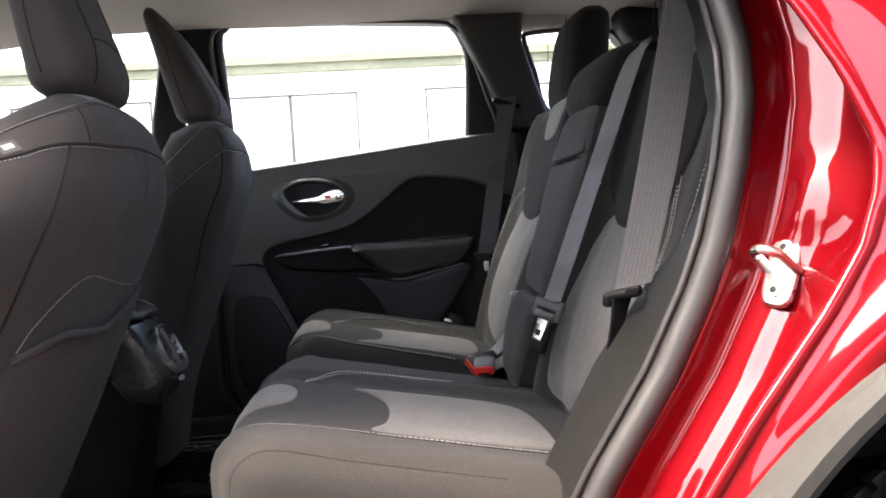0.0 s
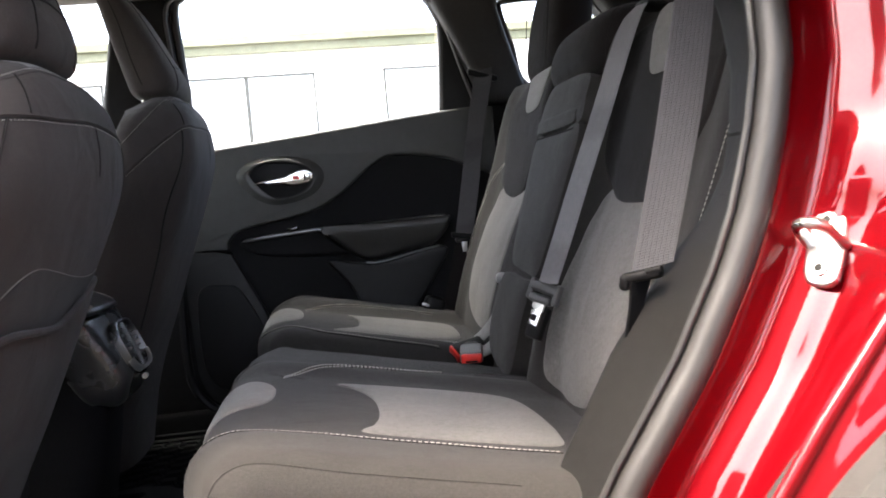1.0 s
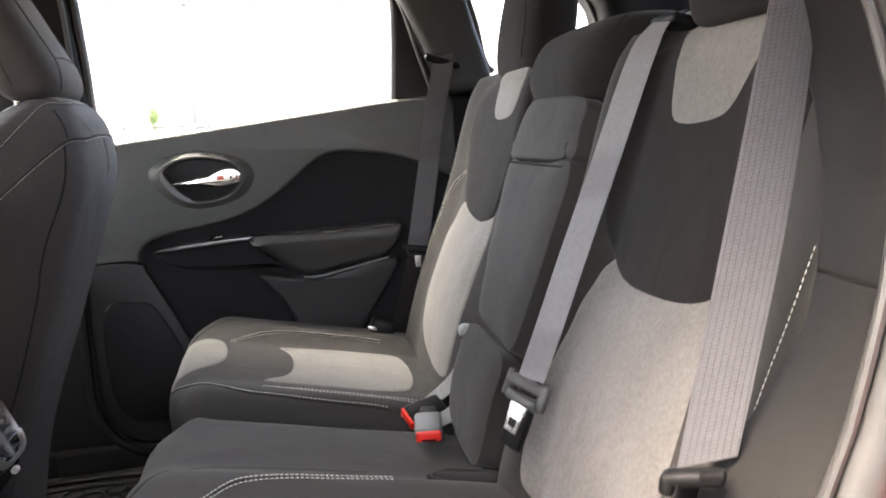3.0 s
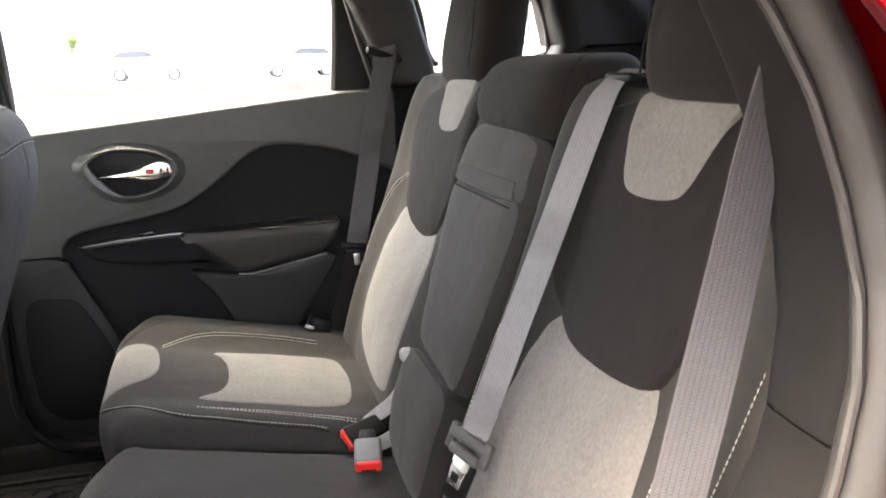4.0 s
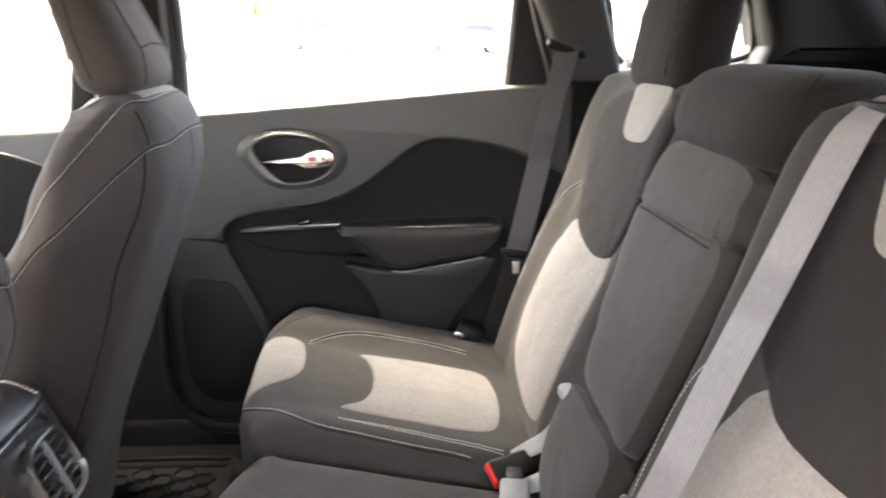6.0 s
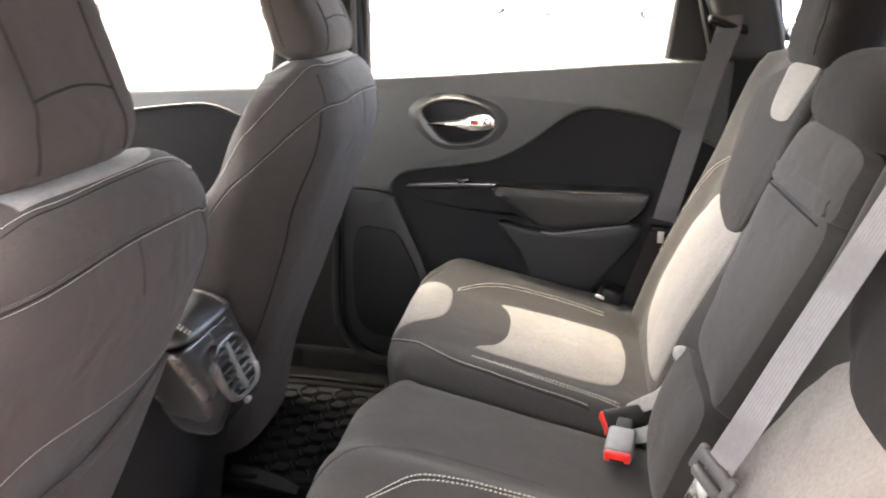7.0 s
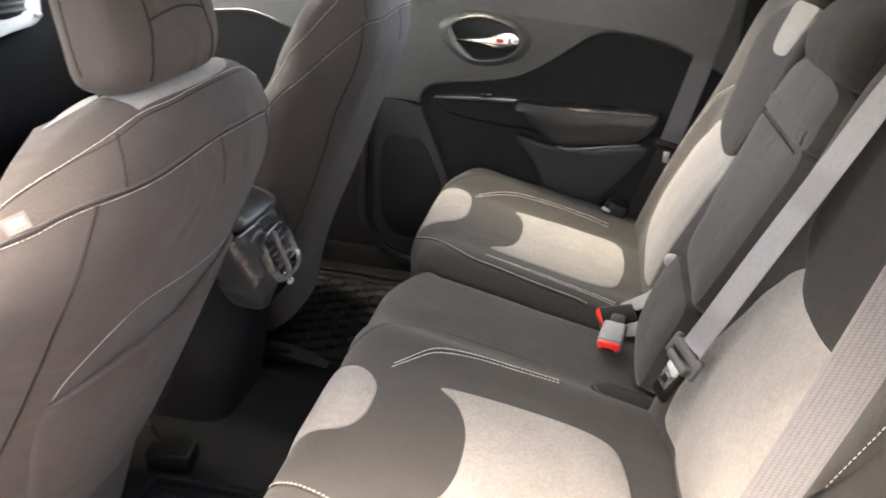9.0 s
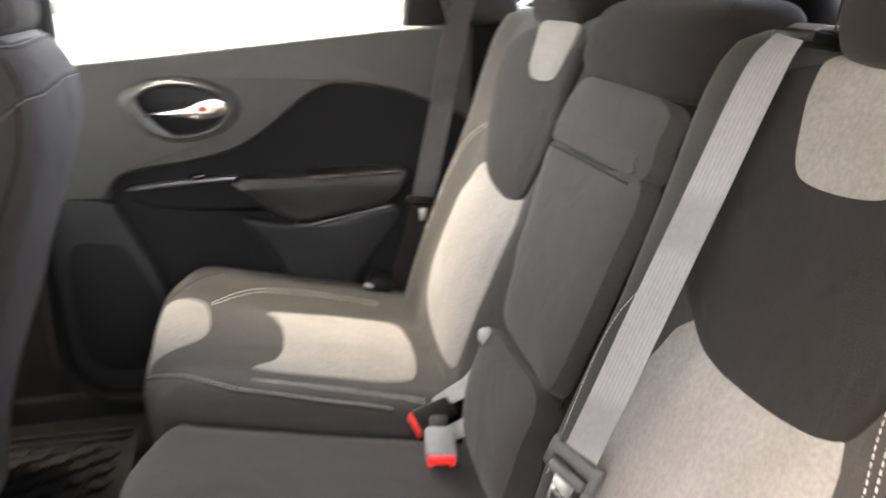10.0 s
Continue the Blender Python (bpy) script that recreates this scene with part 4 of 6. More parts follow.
# wheel arch lip and tyre
P = [(0.33 - 0.541 * math.cos(a), 0.39 + 0.541 * math.sin(a)) for a in np.linspace(-0.1, math.pi + 0.1, 60)]
rings = []
for x, z in P:
    d = Vector((x - 0.33, z - 0.39)).normalized()
    ring = []
    for o, y in [(0.012, -0.935), (0.013, -0.952), (0.006, -0.962), (-0.004, -0.964), (-0.014, -0.957), (-0.017, -0.94), (-0.017, -0.86), (0.004, -0.86)]:
        ring.append((x + d.x * o, y, z + d.y * o))
    rings.append(ring)
part("wheel_arch_trim", mesh_rings(rings), ARCH, car, "matt black plastic wheel arch trim")
liner = [[(0.33 - r * math.cos(a), y, 0.39 + r * math.sin(a)) for a in np.linspace(0.94, math.pi + 0.3, 40)] for r, y in ((0.528, -0.90), (0.528, -0.64), (0.50, -0.62), (0.02, -0.615))]
part("wheel_housing", mesh_rings(liner, False, False), PLASTIC_DK, car)
inner = [[(0.33 - r * math.cos(a), -0.64, 0.39 + r * math.sin(a)) for a in np.linspace(-0.3, 1.05, 16)] for r in (0.43, 0.02)]
part("wheel_housing", mesh_rings(inner, False, False), PLASTIC_DK, car)
wheel = part("wheel", tube([(0.34, -0.70, 0.37), (0.34, -0.90, 0.37)], 0.22, 40), SILVER, car)
prof = [(0.215, -0.70), (0.30, -0.69), (0.345, -0.70), (0.362, -0.725), (0.365, -0.80), (0.362, -0.875), (0.345, -0.905), (0.30, -0.915), (0.215, -0.90)]
part("tyre", mesh_rings([[(0.34 + r * math.cos(a), y, 0.37 + r * math.sin(a)) for r, y in prof] for a in np.linspace(0, 2 * math.pi, 72, endpoint=False)], True, False, True), TYRE, wheel)
tb = bmesh.new()
for k in range(90):
    a = 2 * math.pi * k / 90
    for j, yy in enumerate((-0.735, -0.775, -0.815, -0.855, -0.888)):
        m = Matrix.Translation((0.34, 0, 0.37)) @ Matrix.Rotation(a + 0.03 * (j % 2), 4, 'Y') @ pose(0.366, yy, 0, 0, 0, 20 * (-1) ** j)
        bmesh.ops.create_cube(tb, size=1, matrix=m @ Matrix.Diagonal((0.012, 0.030, 0.017, 1)))
part("tread", tb, TYRE, wheel, smooth=False)

# rubber door seal
rings, lip = [], []
for z in np.linspace(0.30, 1.53, 90):
    sx, sy, ox, oy = jamb(z)
    dz = 0.01
    s2 = jamb(z + dz)[0]
    t = Vector((s2 - sx, 0, dz)).normalized()
    nrm = Vector((t.z, 0, -t.x))
    ring = []
    for k in range(14):
        a = 2 * math.pi * k / 14
        ring.append(Vector((sx - 0.006, sy + 0.004, z)) + nrm * 0.0165 * math.cos(a) + Vector((0, 1, 0)) * 0.021 * math.sin(a))
    lip.append(Vector((sx - 0.006, sy + 0.002, z)) - nrm * 0.0205)
    rings.append(ring)
seal = tagged(part("door_seal", mesh_rings(rings), SEAL), "grey rubber weatherstrip round the rear door opening", "seal", kind="structure")
part("lip", tube(lip, 0.0038, 8), SEAL, seal, "thin rubber lip")

# inner trim between bench and seal
IX = [-0.42, -0.34, -0.288, -0.222, -0.192, -0.128, -0.060, -0.012, 0.012, 0.020, 0.032, 0.030, 0.016, -0.008, -0.035, -0.10, -0.18, -0.24]
IY = [-0.665, -0.66, -0.655, -0.64, -0.63, -0.615, -0.607, -0.605, -0.604, -0.604, -0.595, -0.585, -0.578, -0.574, -0.572, -0.57, -0.565, -0.56]


def trim_row(z):
    sx, sy, ox, oy = jamb(z)
    ix, iy = float(np.interp(z, JZ, IX)), float(np.interp(z, JZ, IY))
    p = [(ix + 0.10, iy + 0.005), (ix + 0.03, iy + 0.004), (ix + 0.006, iy), (ix, iy - 0.006), (ix + 0.35 * (sx - ix), iy + 0.30 * (sy - iy) - 0.004), (ix + 0.75 * (sx - ix), iy + 0.75 * (sy - iy) - 0.005), (sx - 0.029, sy + 0.004), (sx - 0.020, sy + 0.010), (sx - 0.004, sy + 0.014)]
    return [(x, y, z) for x, y in spline(p, 5)]


tagged(part("pillar_trim", mesh_rings([trim_row(z) for z in np.linspace(1.018, 1.53, 50)], False, False), TRIM), "dark grey grained plastic trim on the rear pillar", "trim", kind="structure")
tagged(part("wheelhouse_trim", mesh_rings([trim_row(z) for z in np.linspace(0.30, 1.0145, 60)], False, False), TRIM), "dark grey padded trim beside the rear bench", "trim", kind="structure")
tagged(part("trim_joint", mesh_rings([[(x + 0.003, y + 0.003, z) for x, y, _ in trim_row(z)] for z in (1.0145, 1.018)], False, False), SEAM), "dark joint between pillar trims", "trim", kind="structure")

# striker on the jamb
st = thing("door_striker", "bright zinc door striker bolted to the red jamb", "door striker")
SM = pose(0.036, -0.752, 0.902, 0, 30, 34)
out = spline([(-0.013, -0.036), (0.007, -0.039), (0.016, -0.029), (0.018, 0.0), (0.015, 0.029), (0.004, 0.039), (-0.011, 0.036), (-0.016, 0.0)], 5, True)
part("plate", plate(out, 0.007, 0.003, lambda a, b, h: SM @ Vector((-h, a, b))), STEEL, st)
part("loop", tube([SM @ Vector(p) for p in spline([(-0.002, -0.015, 0.0), (-0.034, -0.013, 0.001), (-0.046, -0.009, 0.001), (-0.050, 0.0, 0.001), (-0.046, 0.009, 0.001), (-0.034, 0.013, 0.001), (-0.002, 0.015, 0.0)], 5)], 0.0052, 10), STEEL, st)
for b in (-0.024, 0.024):
    part("bolt", plate(sell(0.002, b, 0.0085, 0.0085, 20, 2), 0.0095, 0.002, lambda a, c, h: SM @ Vector((-h, a, c))), STEEL, st)
    part("bolt_socket", plate(sell(0.002, b, 0.0038, 0.0038, 12, 2), 0.0102, 0.0003, lambda a, c, h: SM @ Vector((-h, a, c))), PLASTIC_DK, st)

# ---- far side: pillars, window, quarter window ----
def far_plate(name, outline, y, depth, bevel, material, parent=None, label="", n=0):
    o = spline(outline, n, True) if n else outline
    return part(name, plate(o, depth, bevel, lambda a, b, h: (a, y - h, b)), material, parent, label)


bp = far_plate("pillar_b", [(-0.98, 0.42), (-0.76, 0.42), (-0.748, 1.10), (-0.768, 1.35), (-0.788, 1.55), (-0.92, 1.55), (-0.965, 1.30), (-0.99, 1.10)], 0.80, 0.055, 0.02, TRIM)
tagged(bp, "dark plastic trim on the centre pillar", "pillar", kind="structure")
cp = far_plate("pillar_c", [(-0.090, 1.195), (-0.072, 1.40), (-0.078, 1.45), (-0.100, 1.50), (-0.145, 1.56), (0.07, 1.56), (0.074, 1.48), (0.142, 1.262), (0.15, 1.18), (0.15, 0.42), (-0.06, 0.42), (-0.07, 1.0)], 0.80, 0.040, 0.008, PLASTIC_DK)
tagged(cp, "black rear pillar beside the far door", "pillar", kind="structure")
cover = far_plate("pillar_cover", [(-0.118, 1.545), (-0.095, 1.49), (-0.060, 1.415), (0.0, 1.28), (0.018, 1.215), (0.148, 1.215), (0.138, 1.268), (0.112, 1.35), (0.078, 1.47), (0.085, 1.545)], 0.762, 0.062, 0.026, PILLAR)
tagged(cover, "dark grey plastic cover over the rear pillar", "trim", kind="structure")
for nm, o in (("wall_rear_side", [(0.14, 0.42), (0.14, 1.215), (0.16, 1.245), (0.40, 1.262), (0.46, 1.28), (0.90, 1.28), (0.95, 0.42)]),):
    tagged(far_plate(nm, o, 0.80, 0.10, 0.03, TRIM), "dark plastic cargo side trim", "trim", kind="structure")
    b2 = part("wall_near_rear_side", plate([(a if a > 0.2 else a + 0.05, b) for a, b in o], 0.06, 0.02, lambda a, b, h: (a, -0.72 + h, b)), TRIM)
    tagged(b2, "dark plastic cargo side trim", "trim", kind="structure")
dp = far_plate("pillar_d", [(0.40, 1.25), (0.43, 1.30), (0.405, 1.40), (0.35, 1.475), (0.34, 1.56), (0.80, 1.56), (0.80, 1.25)], 0.79, 0.14, 0.05, PLASTIC_DK)
tagged(dp, "black rear corner pillar trim", "pillar", kind="structure")
dn = part("pillar_d_near", plate([(0.45, 1.25), (0.45, 1.56), (0.80, 1.56), (0.80, 1.25)], 0.12, 0.04, lambda a, b, h: (a, -0.74 + h, b)), PLASTIC_DK)
tagged(dn, "black rear corner pillar trim", "pillar", kind="structure")
hd = thing("tailgate", "black trimmed tailgate with a sloping rear window", "tailgate")
for y in (-0.60, 0.60):
    part("frame_side", tube([(0.74, y, 1.22), (0.66, y * 0.93, 1.40), (0.56, y * 0.88, 1.56)], 0.06, 14), PLASTIC_DK, hd)
part("lower_panel", rbox(0.06, 1.40, 0.86, 0.02, 3, pose(0.80, 0, 0.85, 0, 6)), TRIM, hd)
part("sill_bar", rbox(0.03, 1.05, 0.018, 0.006, 3, pose(0.70, 0, 1.292)), SILVER, hd, "pale reflecting sill")
gb_ = mesh_rings([[(0.735, -0.56, 1.27), (0.735, 0.56, 1.27)], [(0.60, -0.52, 1.52), (0.60, 0.52, 1.52)]], False, False)
part("rear_glass", gb_, GLASS, hd, smooth=False)
part("top_rail", rbox(0.10, 1.2, 0.07, 0.02, 3, pose(0.60, 0, 1.545)), PLASTIC_DK, hd)
tagged(part("wall_cargo_floor", rbox(0.80, 1.45, 0.03, 0.008, 2, pose(0.47, 0.02, 0.70)), CARPET), "black carpet cargo floor", "floor", kind="structure")

win = thing("window_1", "raised door glass in a black frame", "window", kind="structure")
part("pane", mesh_rings([[(-0.775, 0.792, 1.12), (-0.09, 0.792, 1.16)], [(-0.775, 0.76, 1.58), (-0.09, 0.76, 1.58)]], False, False), GLASS, win, smooth=False)
FR = spline([(-0.752, 1.10), (-0.758, 1.30), (-0.768, 1.50), (-0.750, 1.545), (-0.70, 1.560), (-0.43, 1.558), (-0.16, 1.545), (-0.105, 1.522), (-0.080, 1.47), (-0.072, 1.40), (-0.086, 1.18)], 10)
part("window_frame", tube([(x, 0.772, z) for x, z in FR], 0.011, 8), SEAL, win, "black rubber window surround")
far_plate("frame_front", [(-0.80, 1.08), (-0.752, 1.08), (-0.760, 1.40), (-0.770, 1.57), (-0.80, 1.57)], 0.80, 0.03, 0.006, PLASTIC_DK, win)
qw = thing("window_2", "small fixed quarter window", "window", kind="structure")
part("pane", mesh_rings([[(0.05, 0.785, 1.22), (0.48, 0.785, 1.22)], [(0.05, 0.755, 1.52), (0.48, 0.755, 1.52)]], False, False), GLASS, qw, smooth=False)
part("window_frame", tube([(x, 0.735, z) for x, z in spline([(0.150, 1.262), (0.112, 1.38), (0.088, 1.468), (0.105, 1.487), (0.24, 1.492), (0.34, 1.482), (0.40, 1.40), (0.425, 1.31), (0.405, 1.275), (0.30, 1.262)], 8, True)], 0.007, 8), SEAL, qw)
tagged(far_plate("trim_roof_rail", [(-1.6, 1.546), (-0.70, 1.549), (-0.43, 1.545), (-0.14, 1.530), (0.10, 1.505), (0.45, 1.485), (0.45, 1.60), (-1.6, 1.60)], 0.80, 0.06, 0.02, HEADLINER), "headliner edge over the door", "trim", kind="structure")

OPENING = [(-0.772, 1.10), (-0.776, 1.25), (-0.782, 1.40), (-0.787, 1.49), (-0.770, 1.532), (-0.71, 1.546), (-0.43, 1.543), (-0.17, 1.531), (-0.118, 1.517), (-0.080, 1.478), (-0.058, 1.415), (-0.030, 1.318), (-0.014, 1.268), (0.002, 1.215)]
tagged(part("door_seal", tube([(x, 0.738, z) for x, z in spline(OPENING, 8)], 0.0055, 8), SEAL), "grey rubber seal round the far door opening", "seal", kind="structure")

# ---- far rear door ----
door = thing("rear_door", "closed black rear car door with chrome handle", "car door")
DY = 0.762
SWOOSH = [(0.05, 1.02), (-0.03, 1.055), (-0.09, 1.078), (-0.16, 1.092), (-0.236, 1.097), (-0.285, 1.080), (-0.33, 1.045), (-0.384, 1.003), (-0.45, 0.968), (-0.53, 0.950), (-0.61, 0.938), (-0.662, 0.924), (-0.684, 0.900), (-0.686, 0.878)]
SILL = [(-0.80, 1.133), (-0.70, 1.146), (-0.50, 1.166), (-0.30, 1.187), (-0.10, 1.207), (0.05, 1.214)]
far_plate("back_panel", [(-0.80, 0.42), (-0.80, 1.10), (0.07, 1.10), (0.07, 0.75), (-0.02, 0.45)], DY + 0.02, 0.027, 0.004, INSERT, door, "dark cloth door insert")
up = [tuple(p) for p in spline(SWOOSH, 6)] + [(-0.80, 0.878)] + [tuple(p) for p in spline(SILL, 5)]
far_plate("upper_panel", up, DY + 0.02, 0.042, 0.008, PLASTIC, door, "grained dark grey upper panel")
rings = []
for x, z in spline(SILL, 6):
    rings.append([(x, y, zz) for y, zz in [(DY - 0.020, z - 0.022), (DY - 0.014, z - 0.006), (DY - 0.004, z + 0.002), (DY + 0.012, z + 0.004), (DY + 0.03, z - 0.002), (DY + 0.03, z - 0.03)]])
part("sill_roll", mesh_rings(rings), PLASTIC, door)
# lower speaker panel
sp = [(-0.80, 0.874), (-0.688, 0.874), (-0.674, 0.855), (-0.645, 0.795), (-0.612, 0.725), (-0.575, 0.64), (-0.545, 0.55), (-0.545, 0.47), (-0.60, 0.450), (-0.70, 0.455), (-0.765, 0.485), (-0.795, 0.54), (-0.803, 0.62)]
far_plate("speaker_panel", [tuple(p) for p in spline(sp, 4, True)], DY + 0.02, 0.038, 0.008, PANEL_DK, door, "dark grey lower door panel")
gr = [(-0.775, 0.775), (-0.70, 0.788), (-0.672, 0.778), (-0.645, 0.735), (-0.612, 0.66), (-0.60, 0.58), (-0.62, 0.52), (-0.70, 0.505), (-0.755, 0.53), (-0.78, 0.60)]
far_plate("speaker_grille", [tuple(p) for p in spline(gr, 5, True)], DY - 0.012, 0.010, 0.004, PLASTIC_DK, door, "fine black speaker grille")
tagged(part("door_seal", tube([(x, 0.735, z) for x, z in spline([(-0.815, 1.05), (-0.818, 0.80), (-0.820, 0.60), (-0.805, 0.52), (-0.76, 0.465), (-0.70, 0.445), (-0.55, 0.437), (-0.30, 0.437)], 8)], 0.012, 8), PLASTIC_DK), "black rubber door seal", "seal", kind="structure")
# armrest and pull
arm = [(-0.436, 0.917), (-0.30, 0.922), (-0.17, 0.927), (-0.108, 0.927), (-0.098, 0.915), (-0.115, 0.880), (-0.150, 0.850), (-0.22, 0.838), (-0.295, 0.824), (-0.330, 0.826), (-0.365, 0.846), (-0.405, 0.880), (-0.432, 0.905)]


def arm_place(a, b, h):
    return (a, DY - h * (0.75 + 0.25 * smooth(0.83, 0.91, b)), b)


part("armrest_seam", tube([(x, DY - 0.0745, 0.9095 + 0.016 * (x + 0.43) / 0.33) for x in np.linspace(-0.432, -0.105, 24)], 0.0016, 6), SEAM, door)
ar = part("armrest", plate([tuple(p) for p in spline(arm, 5, True)], 0.078, 0.016, arm_place, 5), VINYL, door, "padded black armrest")
part("stitching", dashes([(x, DY - 0.0735, 0.9135 + 0.02 * (x + 0.43) / 0.33 - 0.006) for x in np.linspace(-0.425, -0.112, 60)], 0.006, 0.002, 0.0008), STITCH, ar, "pale contrast stitching")
pull = [(-0.655, 0.903), (-0.60, 0.912), (-0.50, 0.914), (-0.438, 0.916), (-0.425, 0.897), (-0.40, 0.870), (-0.37, 0.842), (-0.45, 0.842), (-0.54, 0.850), (-0.61, 0.862), (-0.65, 0.884)]
far_plate("pull_handle", [tuple(p) for p in spline(pull, 4, True)], DY, 0.022, 0.010, INSERT, door, "black door pull")
far_plate("pull_strip", [tuple(p) for p in spline([(-0.640, 0.905), (-0.56, 0.914), (-0.50, 0.917), (-0.442, 0.919), (-0.440, 0.910), (-0.50, 0.906), (-0.57, 0.902), (-0.64, 0.897)], 4, True)], DY - 0.016, 0.014, 0.003, DKSILVER, door, "satin silver strip")
part("window_switch", rbox(0.030, 0.016, 0.012, 0.004, 3, pose(-0.515, DY - 0.034, 0.922, 0, -8)), GLOSS, door)
pocket = [(-0.43, 0.828), (-0.36, 0.818), (-0.298, 0.812), (-0.22, 0.826), (-0.150, 0.842), (-0.105, 0.835), (-0.135, 0.78), (-0.19, 0.70), (-0.25, 0.60), (-0.28, 0.50), (-0.33, 0.50), (-0.335, 0.60), (-0.352, 0.70), (-0.385, 0.77)]
far_plate("map_pocket", [tuple(p) for p in spline(pocket, 4, True)], DY, 0.040, 0.008, PANEL_DK, door, "dark grey door pocket")
part("pocket_lip", tube([(x, DY - 0.045, z) for x, z in spline([(-0.33, 0.817), (-0.30, 0.8145), (-0.26, 0.821), (-0.20, 0.833), (-0.13, 0.846)], 8)], 0.0026, 8), GREYPL, door)
far_plate("pocket_recess", [tuple(p) for p in spline([(-0.665, 0.86), (-0.60, 0.835), (-0.53, 0.815), (-0.43, 0.81), (-0.395, 0.76), (-0.36, 0.69), (-0.34, 0.58), (-0.35, 0.46), (-0.50, 0.46), (-0.55, 0.55), (-0.60, 0.69), (-0.64, 0.78)], 4, True)], DY, 0.006, 0.002, PLASTIC_DK, door)
# inside release
bz = [(-0.628, 1.072), (-0.605, 1.095), (-0.562, 1.107), (-0.51, 1.104), (-0.462, 1.088), (-0.443, 1.066), (-0.446, 1.042), (-0.468, 1.018), (-0.51, 1.004), (-0.555, 1.002), (-0.59, 1.016), (-0.618, 1.044)]
bc = np.array((-0.535, 1.055))
rings = []
O = spline(bz, 6, True)
for s, h in [(1.26, -0.002), (1.18, 0.002), (1.07, 0.010), (0.98, 0.014), (0.92, 0.013), (0.885, 0.008), (0.87, -0.004)]:
    rings.append([(bc[0] + (p[0] - bc[0]) * s, DY - 0.022 - h, bc[1] + (p[1] - bc[1]) * s) for p in O])
bez = part("handle_bezel", mesh_rings(rings, True, False), PLASTIC, door, "raised dark bezel")
far_plate("handle_cup", [(bc[0] + (p[0] - bc[0]) * 0.89, bc[1] + (p[1] - bc[1]) * 0.89) for p in O], DY - 0.019, 0.004, 0.001, PLASTIC_DK, door, "black handle cup")
half = len(O) // 2
arc = [p for p in list(O[half:]) + list(O[:half]) if p[0] < -0.545 and p[1] < 1.088]
cres = [(bc[0] + (p[0] - bc[0]) * 0.985, bc[1] + (p[1] - bc[1]) * 0.985) for p in arc]
for k, p in enumerate(arc[::-1]):
    w = 0.985 - 0.20 * math.sin(math.pi * (k + 0.5) / len(arc)) ** 0.7
    cres.append((bc[0] + (p[0] - bc[0]) * w, bc[1] + (p[1] - bc[1]) * w))
far_plate("cup_facet", cres, DY - 0.0225, 0.013, 0.0012, GREYPL, door, "grey finger recess")
part("inner_ring", tube([(bc[0] + (p[0] - bc[0]) * 0.90, DY - 0.033, bc[1] + (p[1] - bc[1]) * 0.90) for p in O] + [(bc[0] + (O[0][0] - bc[0]) * 0.90, DY - 0.033, bc[1] + (O[0][1] - bc[1]) * 0.90)], 0.0022, 6), PLASTIC_DK, bez)
lev = [(-0.600, 1.050), (-0.56, 1.057), (-0.525, 1.062), (-0.508, 1.070), (-0.48, 1.078), (-0.458, 1.074), (-0.448, 1.060), (-0.455, 1.045), (-0.478, 1.038), (-0.508, 1.036), (-0.53, 1.041), (-0.56, 1.042), (-0.598, 1.043)]
lv = far_plate("release_lever", [tuple(p) for p in spline(lev, 4, True)], DY - 0.024, 0.016, 0.005, CHROME, door, "polished chrome lever")
part("lock_mark", rbox(0.017, 0.002, 0.010, 0.0008, 1, pose(-0.495, DY - 0.0405, 1.057)), RED2, lv, "small red lock mark")
part("lock_tab", rbox(0.018, 0.010, 0.020, 0.0045, 3, pose(-0.466, DY - 0.039, 1.058)), CHROME, lv)

tagged(part("trim_sill", rbox(0.95, 0.10, 0.10, 0.015, 3, pose(-0.45, 0.785, 0.415)), CARPET), "black door sill trim", "trim", kind="structure")
tagged(part("trim_sill_front", rbox(1.1, 0.10, 0.10, 0.015, 3, pose(-1.45, 0.785, 0.415)), CARPET), "black door sill trim", "trim", kind="structure")

# ---- front of the cabin ----
fd = thing("front_door", "closed grey and black front car door", "car door")
far_plate("door_panel", [(-2.1, 0.42), (-2.1, 1.03), (-1.60, 1.07), (-1.24, 1.095), (-0.95, 1.115), (-0.90, 1.10), (-0.88, 0.42)], 0.81, 0.05, 0.012, PLASTIC, fd, "grained dark grey panel")
fl = [(-1.55, 0.99), (-1.35, 1.035), (-1.20, 1.058), (-1.13, 1.060), (-1.05, 1.035), (-0.98, 1.005), (-0.93, 0.96), (-0.93, 0.70), (-1.3, 0.66), (-1.55, 0.80)]
far_plate("door_insert", [tuple(p) for p in spline(fl, 5, True)], 0.762, 0.010, 0.004, INSERT, fd, "dark cloth insert")
part("rib", tube([(x, 0.752, z) for x, z in spline(fl[:7], 8)], 0.004, 6), PLASTIC_DK, fd)
fw = thing("window_3", "raised front door glass", "window", kind="structure")
part("pane", mesh_rings([[(-1.75, 0.79, 1.05), (-0.93, 0.79, 1.10)], [(-1.45, 0.76, 1.55), (-0.93, 0.76, 1.55)]], False, False), GLASS, fw, smooth=False)
ap = far_plate("pillar_a", [(-1.95, 1.04), (-1.80, 1.04), (-1.42, 1.55), (-1.55, 1.55)], 0.79, 0.05, 0.015, HEADLINER)
tagged(ap, "light grey windscreen pillar trim", "pillar", kind="structure")
dash = thing("dashboard", "black dashboard with a light grey vent surround", "dashboard")
rings = []
